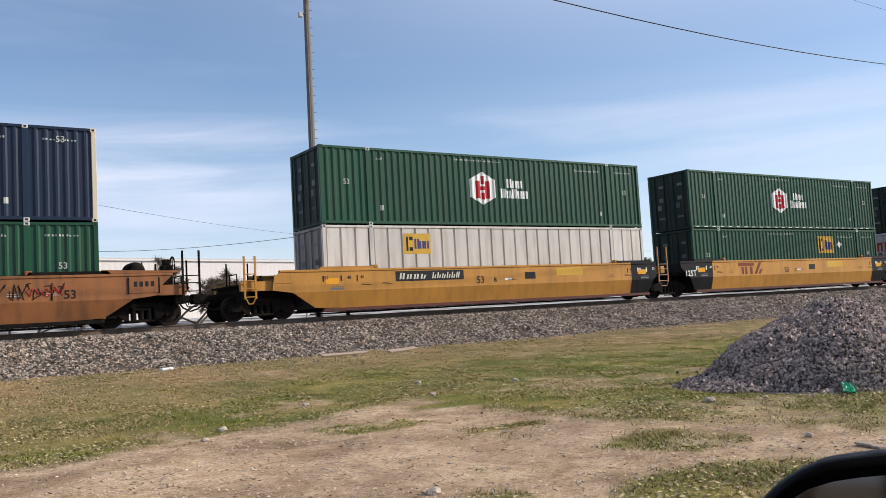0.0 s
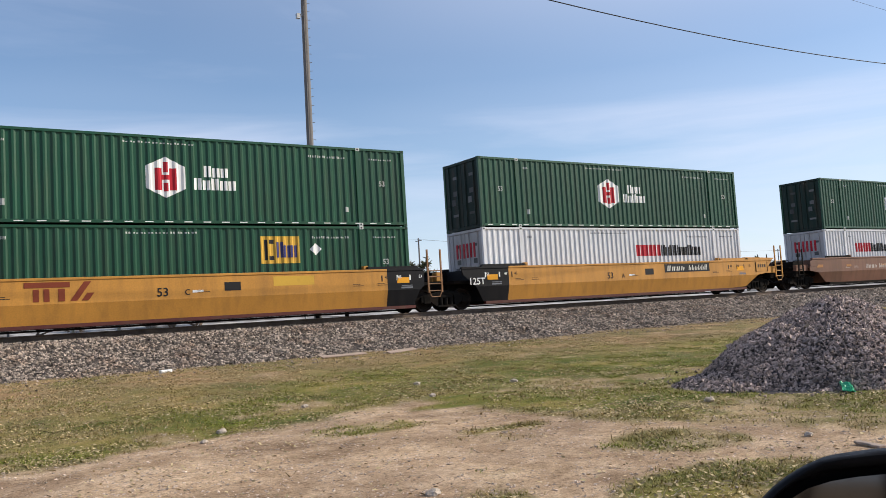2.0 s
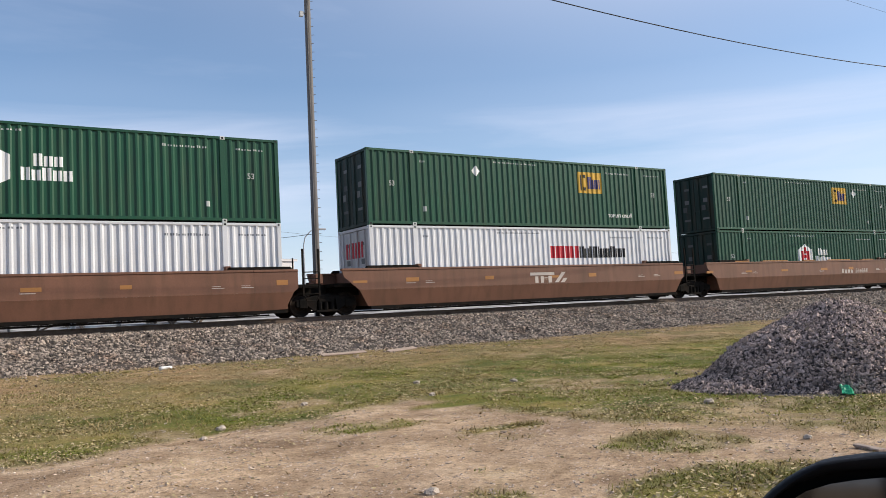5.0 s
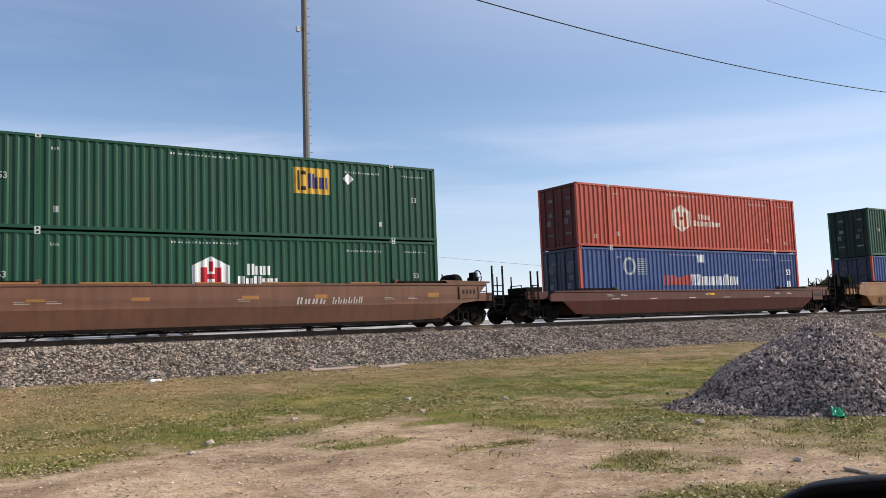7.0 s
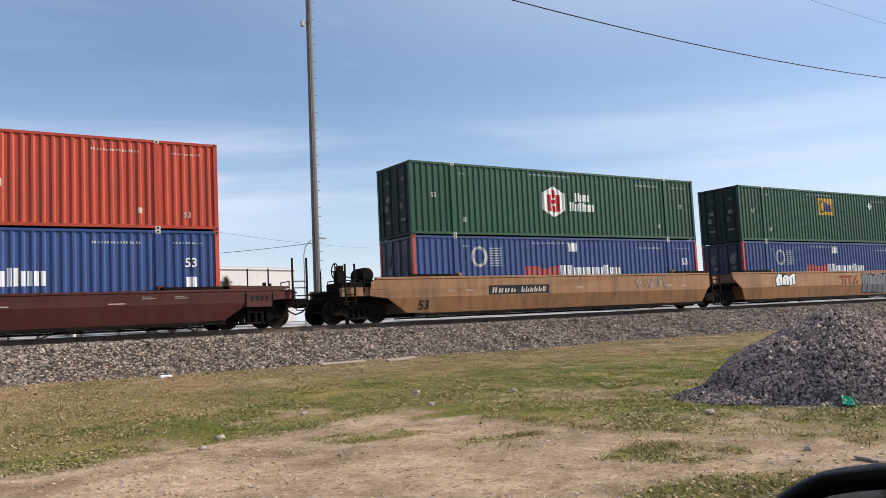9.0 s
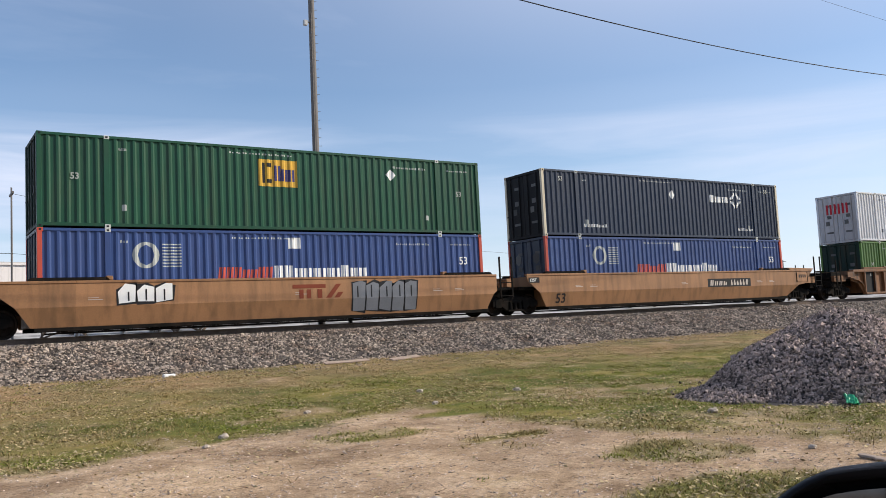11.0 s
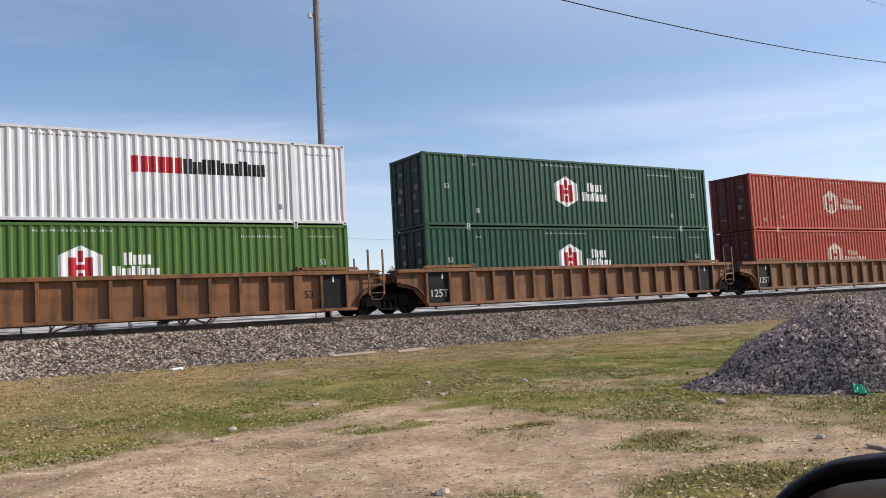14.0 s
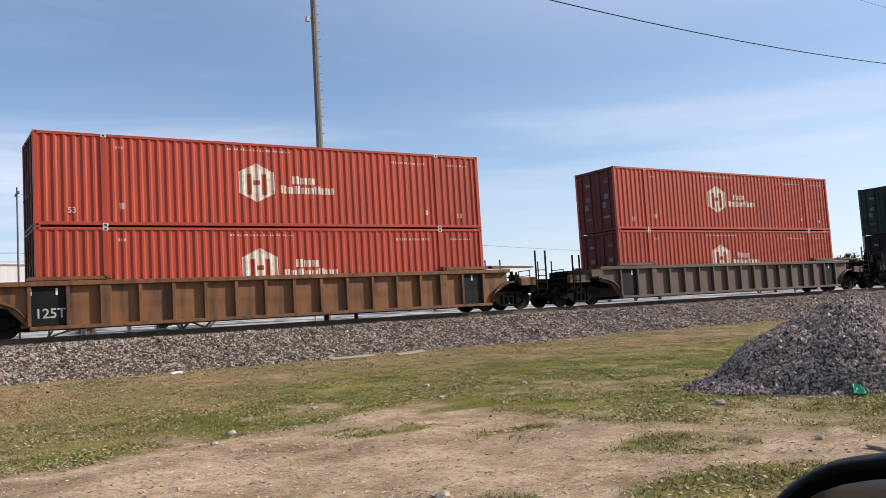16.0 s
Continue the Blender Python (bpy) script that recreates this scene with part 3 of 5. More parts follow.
def stack_marks(c):
    """White emblem, small plate and a line of red and white letter bars on blue."""
    sign("emblem", [[(3.12 + 0.42 * math.cos(a), 2.08 + 0.42 * math.sin(a)) for a in [i * math.pi / 8 for i in range(16)]]], SIGN_WORN, c)
    q = sign("emblem_bar", [[(3.12 + 0.25 * math.cos(a), 2.08 + 0.33 * math.sin(a)) for a in [i * math.pi / 4 for i in range(8)]]], BLUE, c)
    q.location.y = -0.004
    for i in range(8):
        sign("emblem_stripe", [rect(3.62, 4.22, 1.70 + 0.1 * i, 1.74 + 0.1 * i)], SIGN_WORN, c)
    sign("white_square", [rect(7.91, 8.35, 2.31, 2.69)], SIGN_WHITE, c)
    letters(5.4, 7.3, 1.2, 1.68, 7, 31, lean=0.06, mat=EDGE_RED, c=c)
    letters(7.38, 10.97, 1.18, 1.72, 10, 32, mat=SIGN_WHITE, c=c)
    sign("data_plate", [rect(LONG - 1.1, LONG - 0.75, 1.05, 1.4)], SIGN_WHITE, c)
    for y in (0.68, 1.9):
        ring = [(y + 0.22 * math.sin(i * math.pi / 3), 2.02 + 0.26 * math.cos(i * math.pi / 3)) for i in range(6)]
        part("door_emblem", Geo().slab(ring, 0.021, 0.029), PLACARD, c)


def load(kind, lower, label, seed, **k):
    """One container of that kind with its paint work."""
    z = 0
    # the darkened door paints carry the shade of the ends away from the sun
    if kind == "hub_green":
        c = container(GREEN, ends=SHADED_GREEN)
        hub_marks(c), small_marks(c, SIGN_WORN, seed=seed)
        part("safety_stripe", STRIPE, SIGN_WHITE, c) if k.get("stripe") else None
    elif kind == "plate_green":
        c = container(GREEN, ends=SHADED_GREEN)
        plate_marks(c, k["x"], k["x"] + 1.42, k.get("z", 1.62), k.get("z", 1.62) + 0.94, k["diamond"]), small_marks(c, SIGN_WORN, seed=seed)
        if k.get("lift"):
            lettering("TOP LIFT ONLY", 0.2, SIGN_WHITE, 12.2, 0.006, 0.5, c)
    elif kind == "plate_white":
        c = container(CREAM, panelled, ends=SHADED_CREAM)
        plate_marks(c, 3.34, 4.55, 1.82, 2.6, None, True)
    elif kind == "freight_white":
        c = container(WHITE, ends=SHADED_WHITE)
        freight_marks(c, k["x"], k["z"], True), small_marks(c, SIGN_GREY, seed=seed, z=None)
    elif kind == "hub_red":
        c = container(RED, ends=SHADED_RED)
        hub_marks(c, False), small_marks(c, SIGN_PALE, 0.25, seed, 0.42)
    elif kind == "stack_blue":
        c = container(BLUE, posts=EDGE_RED, ends=NAVY)
        stack_marks(c), small_marks(c, SIGN_WORN, seed=seed, z=None)
        lettering("53", 0.42, SIGN_WHITE, LONG - 1.15, 0.006, 1.72, c)
    elif kind == "navy":
        c = container(NAVY, posts=EDGE_CREAM, ends=BLACK)
        small_marks(c, SIGN_WORN, seed=seed, z=2.42)
        sign("number_mark", bars(2.3, 3.7, 0.42, 0.56, 10, 47), SIGN_WHITE, c)
        if k.get("logo"):
            letters(10.77, 12.21, 1.82, 2.18, 4, 41, mat=SIGN_WHITE, c=c)
            for k in range(4):
                a, b = k * math.pi / 2 + 0.12, (k + 1) * math.pi / 2 - 0.12
                ring = [(12.72 + r * math.cos(t), 1.97 + r * 0.95 * math.sin(t)) for r, t in ((0.44, a), (0.44, b), (0.27, b), (0.27, a))]
                sign("emblem_bar", [ring], SIGN_WHITE, c)
            sign("white_diamond", [[(7.83, 2.08), (8.05, 1.86), (8.27, 2.08), (8.05, 2.3)]], SIGN_WHITE, c)
            sign("number_mark", bars(12.76, 13.95, 0.42, 0.56, 10, 45), SIGN_WHITE, c)
    elif kind == "hub_lime":
        c = container(LIME, ends=SHADED_GREEN)
        hub_marks(c), small_marks(c, SIGN_WORN, seed=seed)
    return tagged(c, label, "container", "containers on the train")


STRIPE = mesh_of("safety_stripe", (lambda g: [g.box(0.3 + 0.62 * i, 0.56 + 0.62 * i, -0.002, 0.004, 0.085, 0.115) for i in range(25)] and g)(Geo()), SIGN_WHITE)


# ---- well cars ----
MID = WIDE / 2
RADIUS = 0.42


def wheelset(parent, x):
    """Two flanged wheels on an axle, round its own axis."""
    g = Geo()
    for s in (-1, 1):
        prof = [(0.09, 0.08), (0.17, 0.09), (0.20, 0.03), (0.34, 0.0), (0.36, 0.05), (RADIUS, 0.06), (RADIUS + 0.003, -0.06), (RADIUS + 0.028, -0.075), (RADIUS + 0.02, -0.09), (0.35, -0.085), (0.2, -0.05), (0.1, -0.06)]
        k = Geo().turned([(r, y) for r, y in prof], 24)
        g.add([(vx, -s * vy * -1 + s * 0.76, vz) for vx, vy, vz in k.v], k.f)
        g.rod((0, s * 0.84, 0), (0, s * 1.02, 0), 0.09, 10)
    g.rod((0, -0.8, 0), (0, 0.8, 0), 0.08, 10)
    # cap bolts on the bearing ends
    for s in (-1, 1):
        for i in range(3):
            a = i * 2.094
            g.rod((0.05 * math.cos(a), s * 1.02, 0.05 * math.sin(a)), (0.05 * math.cos(a), s * 1.045, 0.05 * math.sin(a)), 0.016, 6)
    if "wheelset" not in SIGNS:
        SIGNS["wheelset"] = mesh_of("wheelset", g, WHEEL, smooth=True)
    w = part("wheelset", SIGNS["wheelset"], WHEEL, parent)
    w.location = (x, MID, RADIUS)
    WHEELS.append(w)
    return w


WHEELS = []


def bogie(car, xc):
    """A three-piece bogie: cast side frames with springs, a bolster and two wheelsets."""
    if "bogie" not in SIGNS:
        g = Geo()
        for y in (MID - 1.06, MID + 0.94):
            g.prism([(-1.16, 0.34), (-1.16, 0.56), (-0.95, 0.62), (-0.42, 0.74), (0.42, 0.74), (0.95, 0.62), (1.16, 0.56), (1.16, 0.34), (0.72, 0.36), (0.5, 0.20), (0.40, 0.18),
                     (0.36, 0.6), (-0.36, 0.6), (-0.40, 0.18), (-0.5, 0.20), (-0.72, 0.36)], y, y + 0.12)
            g.box(-0.42, 0.42, y - 0.03, y + 0.15, 0.14, 0.22)
            for x in (-0.24, 0.0, 0.24):
                g.rod((x, y + 0.06, 0.22), (x, y + 0.06, 0.5), 0.085, 8)
            g.box(-0.3, 0.3, y - 0.02, y + 0.14, 0.5, 0.6)
            for x in (-0.89, 0.89):
                g.box(x - 0.15, x + 0.15, y - 0.02, y + 0.14, 0.3, 0.6)
        g.box(-0.22, 0.22, MID - 0.95, MID + 0.95, 0.5, 0.8)
        g.rod((0, MID, 0.8), (0, MID, 0.92), 0.2, 12)
        for x in (-0.36, 0.36):
            g.rod((x, MID - 0.75, 0.42), (x, MID + 0.75, 0.42), 0.05)
        # brake beams, levers and shoes between the wheels
        for x in (-0.55, 0.55):
            g.box(x - 0.12, x + 0.12, MID - 0.62, MID + 0.62, 0.26, 0.58)
            for y in (MID - 0.8, MID + 0.7):
                g.box(x * 0.86 - 0.06, x * 0.86 + 0.06, y, y + 0.1, 0.24, 0.62)
        g.box(-0.9, 0.9, MID - 0.16, MID + 0.16, 0.44, 0.72)
        SIGNS["bogie"] = mesh_of("bogie", g, GRIME, 0.012)
    b = part("bogie", SIGNS["bogie"], GRIME, car)
    b.location = (xc, 0, 0)
    wheelset(b, -0.89), wheelset(b, 0.89)


def ladder(car, x0, x1, mat, top=2.35, y=-0.2):
    g = Geo()
    for x in (x0, x1):
        g.box(x - 0.03, x + 0.03, y - 0.02, y + 0.03, 0.72, top)
    part("grab_rail", g, mat, car)
    r = Geo()
    for z in (0.78, 1.05, 1.32, 1.55):
        r.rod((x0, y, z), (x1, y, z), 0.02, 6)
    r.rod((x0, y, 0.78), (x0 + 0.12, y, 0.55), 0.02, 6).rod((x1, y, 0.78), (x1 - 0.12, y, 0.55), 0.02, 6).rod((x0 + 0.12, y, 0.55), (x1 - 0.12, y, 0.55), 0.02, 6)
    part("ladder", r, mat, car)


def brake_gear(car, x, s):
    """A hand brake on its stand, with its pipes and an air tank lying across."""
    g = Geo().box(x - 0.16, x + 0.16, 0.55, 0.95, 1.2, 1.95).box(x - 0.1, x + 0.1, 0.6, 0.9, 1.95, 2.15)
    part("brake_stand", g, GRIME, car, bevel=0.02)
    n = 16
    ring = [(x - s * 0.2, 0.72 + 0.28 * math.cos(i * 2 * math.pi / n), 1.95 + 0.28 * math.sin(i * 2 * math.pi / n)) for i in range(n + 1)]
    w = Geo().tube(ring, 0.025)
    for i in (0, 4, 8, 12):
        w.rod(ring[i], (x - s * 0.2, 0.72, 1.95), 0.018, 6)
    part("brake_wheel", w, GRIME, car)
    t = x + s * 1.0
    tank = Geo().turned([(0.0, -0.55), (0.18, -0.52), (0.27, -0.42), (0.29, -0.3), (0.29, 0.3), (0.27, 0.42), (0.18, 0.52), (0.0, 0.55)], 16).moved(t, MID - 0.4, 1.78)
    part("air_tank", tank, GRIME, car, smooth=True)
    part("tank_bracket", Geo().box(t - 0.2, t - 0.14, 0.4, 1.4, 1.2, 1.6).box(t + 0.14, t + 0.2, 0.4, 1.4, 1.2, 1.6), GRIME, car)
    for pts, r in (([(x, 0.5, 1.3), (x + s * 0.4, 0.4, 1.62), (t, 0.4, 1.5), (t + s * 0.5, 0.2, 1.3)], 0.03), ([(x, 0.8, 1.3), (x + s * 0.3, 0.8, 1.75), (t, 0.9, 1.6)], 0.022)):
        part("brake_pipe", Geo().tube(pts, r), GRIME, car)
    for xx, yy, top in ((x - s * 0.45, 0.0, 2.05), (x + s * 0.55, -0.1, 1.95)):
        part("hand_rail", Geo().rod((xx, yy, 1.1), (xx, yy, top), 0.03), GRIME, car)


def end_gear(car, x, s, body):
    """What crowds a coupled end: draft sill, striker, crossover platform, uncoupling lever, valve and trainline pipes."""
    lo, hi = sorted((x, x - s * 2.2))
    part("draft_sill", Geo().box(lo, hi, MID - 0.42, MID + 0.42, 0.52, 1.04), GRIME, car, bevel=0.03)
    lo, hi = sorted((x + s * 0.05, x - s * 0.28))
    part("end_sill_beam", Geo().box(lo, hi, 0.02, WIDE - 0.02, 0.66, 1.04), GRIME, car, bevel=0.02)
    lo, hi = sorted((x + s * 0.22, x - s * 0.55))
    grating = Geo()
    for i in range(9):
        a = lo + (hi - lo) * i / 8
        grating.box(a - 0.018, a + 0.018, 0.2, WIDE - 0.2, 1.16, 1.20)
    part("crossover_platform", grating.box(lo, hi, 0.18, 0.24, 1.14, 1.21).box(lo, hi, WIDE - 0.24, WIDE - 0.18, 1.14, 1.21), GRIME, car)
    lever = [(x + s * 0.12, -0.05, 0.62), (x + s * 0.16, 0.1, 0.92), (x + s * 0.16, MID - 0.3, 0.92), (x + s * 0.4, MID - 0.05, 1.02)]
    part("uncoupling_lever", Geo().tube(lever, 0.018), GRIME, car)
    v = x - s * 0.75
    valve = Geo().box(v - 0.16, v + 0.16, 0.3, 0.62, 1.14, 1.42).rod((v - 0.1, 0.46, 1.42), (v - 0.1, 0.46, 1.56), 0.07, 8).rod((v + 0.09, 0.40, 1.42), (v + 0.09, 0.40, 1.52), 0.05, 8)
    part("control_valve", valve, GRIME, car, bevel=0.015)
    pipes = Geo().tube([(v, 0.3, 1.25), (v - s * 0.5, 0.15, 1.30), (v - s * 1.1, 0.1, 1.28)], 0.025).tube([(v, 0.55, 1.2), (v + s * 0.6, 0.7, 1.22), (x + s * 0.05, 0.9, 0.9)], 0.022)
    part("brake_pipe", pipes, GRIME, car)
    rail = [(x + s * 0.02, 0.35, 1.15), (x + s * 0.02, 0.35, 1.58), (x + s * 0.02, 1.1, 1.58), (x + s * 0.02, 1.1, 1.15)]
    part("end_railing", Geo().tube(rail, 0.022).rod((x + s * 0.02, 0.35, 1.36), (x + s * 0.02, 1.1, 1.36), 0.016, 6), GRIME, car)


LEFT = {"A": ([(-0.42, 0.32), (-1.30, 0.87)], [(-1.30, 0.87), (-2.04, 0.97), (-2.01, 1.26), (-1.77, 1.6)]),
        "M": ([(-0.2, 0.28), (-0.62, 0.87)], [(-0.62, 0.87), (-1.22, 1.35), (-1.30, 1.6)])}
RIGHT = {"A": ([(16.25, 0.32), (17.1, 0.87)], [(17.1, 0.87), (17.95, 0.97), (17.95, 1.26), (18.3, 1.6)]),
         "M": ([(16.2, 0.30), (16.45, 0.87)], [(16.45, 0.87), (16.62, 1.0), (16.62, 1.6)])}


def both(name, geo, mat, car, label="", bevel=0.0):
    part(name, geo, mat, car, label, bevel)
    part(name, geo.across(WIDE), mat, car, label, bevel)


def well_car(label, body, left, right, style="smooth", black=False, brakes="", top=1.6):
    """One unit of a double-stack car: x from its load's door end, z from the rails' tops."""
    car = holder("well_car", label, "well car", "well cars of the train")
    dark = BLACK if black else body
    yo = -0.22
    cut = (1.02, 15.02)
    if style == "smooth":
        lo_l, up_l = LEFT[left]
        lo_r, up_r = RIGHT[right]
        squeeze = (top - 0.87) / 0.73
        up_l, up_r = ([(x, 0.87 + (z - 0.87) * squeeze) for x, z in side] for side in (up_l, up_r))
        for x0, x1, a, b, mat in ((None, cut[0], left, None, dark if left == "M" else body), (cut[0], cut[1], None, None, body), (cut[1], None, None, right, dark if right == "M" else body)):
            low = [(x0, 0.27), (x0, 0.87)] if x0 is not None else lo_l
            lowr = [(x1, 0.27), (x1, 0.87)] if x1 is not None else lo_r
            name = "side_panel" if x0 and x1 else "end_panel"
            v = []
            for (xx, zz) in (low[0], lowr[0], lowr[1], low[1]):
                v.append((xx, yo + (0.17 if zz < 0.6 else 0.0), zz))
            v += [(x, y + 0.05, z) for x, y, z in v]
            g = Geo().add(v, [(0, 1, 2, 3), (7, 6, 5, 4), (0, 4, 5, 1), (1, 5, 6, 2), (2, 6, 7, 3), (3, 7, 4, 0)])
            both("lower_" + name, g, mat, car)
            u0 = list(reversed(up_l)) if x0 is None else [(x0, top), (x0, 0.872)]
            u1 = up_r if x1 is None else [(x1, 0.872), (x1, top)]
            both(name, Geo().prism(u0 + u1, yo, yo + 0.05), mat, car)
        for x0, x1, end in ((up_l[-1][0], cut[0], left), (cut[0], cut[1], ""), (cut[1], up_r[-1][0], right)):
            both("top_chord", Geo().box(x0, x1, yo - 0.025, yo + 0.12, top - 0.03, top + 0.05), dark if end == "M" else body, car, bevel=0.01)
        both("bottom_chord", Geo().box(-0.1, LONG + 0.1, -0.09, 0.06, 0.17, 0.28), GRIME if not black else MAROON, car)
        both("brake_line", Geo().tube([(0.5, 0.1, 0.12), (LONG - 0.5, 0.1, 0.12)], 0.03), GRIME, car)
    else:
        both("side_plate", Geo().prism([(-0.25, 0.3), (16.3, 0.3), (16.6, 0.7), (17.2, 1.0), (17.2, 1.5), (-1.4, 1.5), (-1.4, 1.0), (-0.75, 0.85)], -0.06, -0.02), body, car)
        both("top_chord", Geo().box(-1.45, 17.25, -0.24, 0.02, 1.48, 1.62), body, car, bevel=0.012)
        both("bottom_chord", Geo().box(-0.2, 16.3, -0.22, 0.02, 0.2, 0.31), body, car, bevel=0.012)
        for i in range(13):
            x = 1.9 + i * 1.015
            w = 0.16 if i in (0, 12) else 0.055
            for far in (False, True):
                g = Geo().prism([(x - w, 0.31), (x + w, 0.31), (x + w, 1.48), (x - w, 1.48)], -0.21, -0.06)
                part("side_post", g.across(WIDE) if far else g, body, car, bevel=0.01)
        for x0, x1 in ((-0.2, 0.84), (14.96, 15.95)):
            both("stencil_panel", Geo().box(x0, x1, -0.105, -0.06, 0.32, 1.47), BLACK, car)
            for x in (x0, x1):
                both("side_post", Geo().box(x - 0.05, x + 0.05, -0.21, -0.105, 0.31, 1.48), body, car, bevel=0.01)
        for x0, s in ((-0.25, -1), (16.35, 1)):
            arc = [(x0 + s * (0.0 + 1.1 * math.sin(a)), 0.3 + 0.95 * (1 - math.cos(a)) * 1.0) for a in [i * math.pi / 2 / 8 for i in range(9)]]
            arc = [(x0 + s * 1.1 * (1 - math.cos(a)), 0.32 + 0.75 * math.sin(a)) for a in [i * math.pi / 2 / 8 for i in range(9)]]
            inner = [(x + s * 0.02, z + 0.07) for x, z in reversed(arc)]
            both("wheel_arch", Geo().prism(arc + inner, -0.2, -0.06), body, car)
    # the well: floor, cross bearers, end walls
    part("well_floor", Geo().box(0.0, LONG, 0.02, WIDE - 0.02, 0.27, 0.33), GRIME, car)
    for x in (0.6, 4.0, 8.0, 12.1, 15.5):
        part("cross_bearer", Geo().box(x - 0.15, x + 0.15, 0.0, WIDE, 0.2, 0.27), GRIME, car)
    for x in (-0.16, LONG + 0.06):
        part("well_end", Geo().box(x, x + 0.1, 0.04, WIDE - 0.04, 0.3, top + 0.02), dark if black else body, car)
    # guards on the sides near the ends, and their corner guides
    for x0, x1, end in ((-0.3, 2.0, left), (14.1, LONG + 0.3, right)):
        both("loading_guard", Geo().prism([(x0, top + 0.05), (x1, top + 0.05), (x1 - 0.1, top + 0.15), (x0 + 0.1, top + 0.15)], -0.2, -0.04), GRIME if style == "smooth" and not black else dark if end == "M" else body, car)
    for x in (1.98, LONG - 1.98):
        both("corner_guide", Geo().box(x - 0.1, x + 0.1, -0.2, -0.02, top + 0.05, top + 0.19), body, car, bevel=0.02)
    # end decks, bogies, steps
    l_end = -3.05 if left == "A" else -1.45
    r_end = LONG + (2.55 if right == "A" else 1.4)
    part("end_deck", Geo().box(l_end, -0.16, 0.15, WIDE - 0.15, 1.02, 1.14).box(l_end + 0.1, -0.16, 0.75, 1.85, 0.72, 1.02), GRIME, car)
    part("end_deck", Geo().box(LONG + 0.16, r_end, 0.15, WIDE - 0.15, 1.02, 1.14).box(LONG + 0.16, r_end - 0.1, 0.75, 1.85, 0.72, 1.02), GRIME, car)
    if left == "A":
        bogie(car, -2.28)
        both("end_sill", Geo().box(-3.1, -2.0, -0.1, 0.1, 0.98, 1.3), body, car)
        ladder(car, -3.0, -2.62, body if black else GRIME, 2.15)
        end_gear(car, -3.05, -1, body)
        part("coupler", Geo().box(-4.0, -3.0, MID - 0.12, MID + 0.12, 0.72, 0.95).box(-4.12, -3.85, MID - 0.2, MID + 0.2, 0.66, 1.0), GRIME, car, bevel=0.03)
        part("air_hose", Geo().tube([(-3.1, MID - 0.4, 0.85), (-3.35, MID - 0.42, 0.55), (-3.65, MID - 0.42, 0.42), (-3.95, MID - 0.42, 0.5), (-4.1, MID - 0.42, 0.62)], 0.03), BLACK, car)
        for x in (-2.7, -1.9):
            part("hand_rail", Geo().rod((x, WIDE - 0.1, 1.1), (x, WIDE - 0.1, 2.1), 0.03), GRIME, car)
        if not black:
            part("brake_cabinet", Geo().box(-3.0, -2.08, 0.15, 1.4, 1.14, 1.5), GRIME, car, bevel=0.02)
        part("nose_panel", Geo().box(-1.98, -1.3, -0.232, -0.22, top - 0.4, top - 0.1), body, car, bevel=0.004)
    if right == "A":
        bogie(car, LONG + 1.26)
        both("end_sill", Geo().box(17.9, 18.75, -0.1, 0.1, 0.95, 1.28), body, car)
        ladder(car, 18.62, 19.15, body if black else GRIME, 2.36)
        if style == "smooth":
            plate = part("end_plate", Geo().box(16.95, 17.85, -0.236, -0.22, top - 0.56, top - 0.1), body, car, bevel=0.006)
            for xf in (16.92, 17.84):
                part("plate_edge", Geo().box(xf, xf + 0.04, -0.242, -0.22, top - 0.58, top - 0.08), GRIME, plate)
            for k in range(4):
                part("stencil_bar", Geo().box(17.1 + 0.17 * k, 17.2 + 0.17 * k, -0.240, -0.236, top - 0.36, top - 0.2), SIGN_BLACK, plate)
        end_gear(car, 18.7, 1, body)
        part("coupler", Geo().box(18.6, 19.4, MID - 0.12, MID + 0.12, 0.72, 0.95).box(19.3, 19.56, MID - 0.2, MID + 0.2, 0.66, 1.0), GRIME, car, bevel=0.03)
        part("air_hose", Geo().tube([(18.7, MID - 0.4, 0.85), (18.9, MID - 0.4, 0.55), (19.15, MID - 0.4, 0.42), (19.4, MID - 0.4, 0.5), (19.54, MID - 0.4, 0.62)], 0.03), BLACK, car)
        both("roof_walk", Geo().prism([(16.2, top + 0.06), (18.5, top + 0.06), (18.5, top + 0.12), (16.2, top + 0.18)], -0.2, 0.0), body, car)
        for x in (18.0, 18.8):
            part("hand_rail", Geo().rod((x, WIDE - 0.1, 1.1), (x, WIDE - 0.1, 2.2), 0.03), GRIME, car)
    else:
        bogie(car, 17.88)
        part("joint_casting", Geo().box(17.3, 18.45, MID - 0.3, MID + 0.3, 0.75, 1.1).rod((17.88, MID, 0.7), (17.88, MID, 1.25), 0.28, 14), GRIME, car, bevel=0.02)
        ladder(car, 16.82, 17.42, TAN if black else body if style == "ribbed" else GRIME, 2.36)
        for x in (17.0, 17.6):
            part("hand_rail", Geo().rod((x, WIDE - 0.1, 1.1), (x, WIDE - 0.1, 2.25), 0.03), GRIME, car)
        part("brake_valve", Geo().box(17.5, 17.8, 0.3, 0.6, 1.14, 1.5).box(17.55, 17.72, 0.7, 1.0, 1.14, 1.4), body, car, bevel=0.03)
    if "L" in brakes:
        brake_gear(car, -2.75, 1)
    if "R" in brakes:
        brake_gear(car, 18.35, -1)
    # marks along the sides
    ink = SIGN_WHITE if black or style == "ribbed" else SIGN_BLACK
    y = yo - 0.004 if style == "smooth" else -0.11
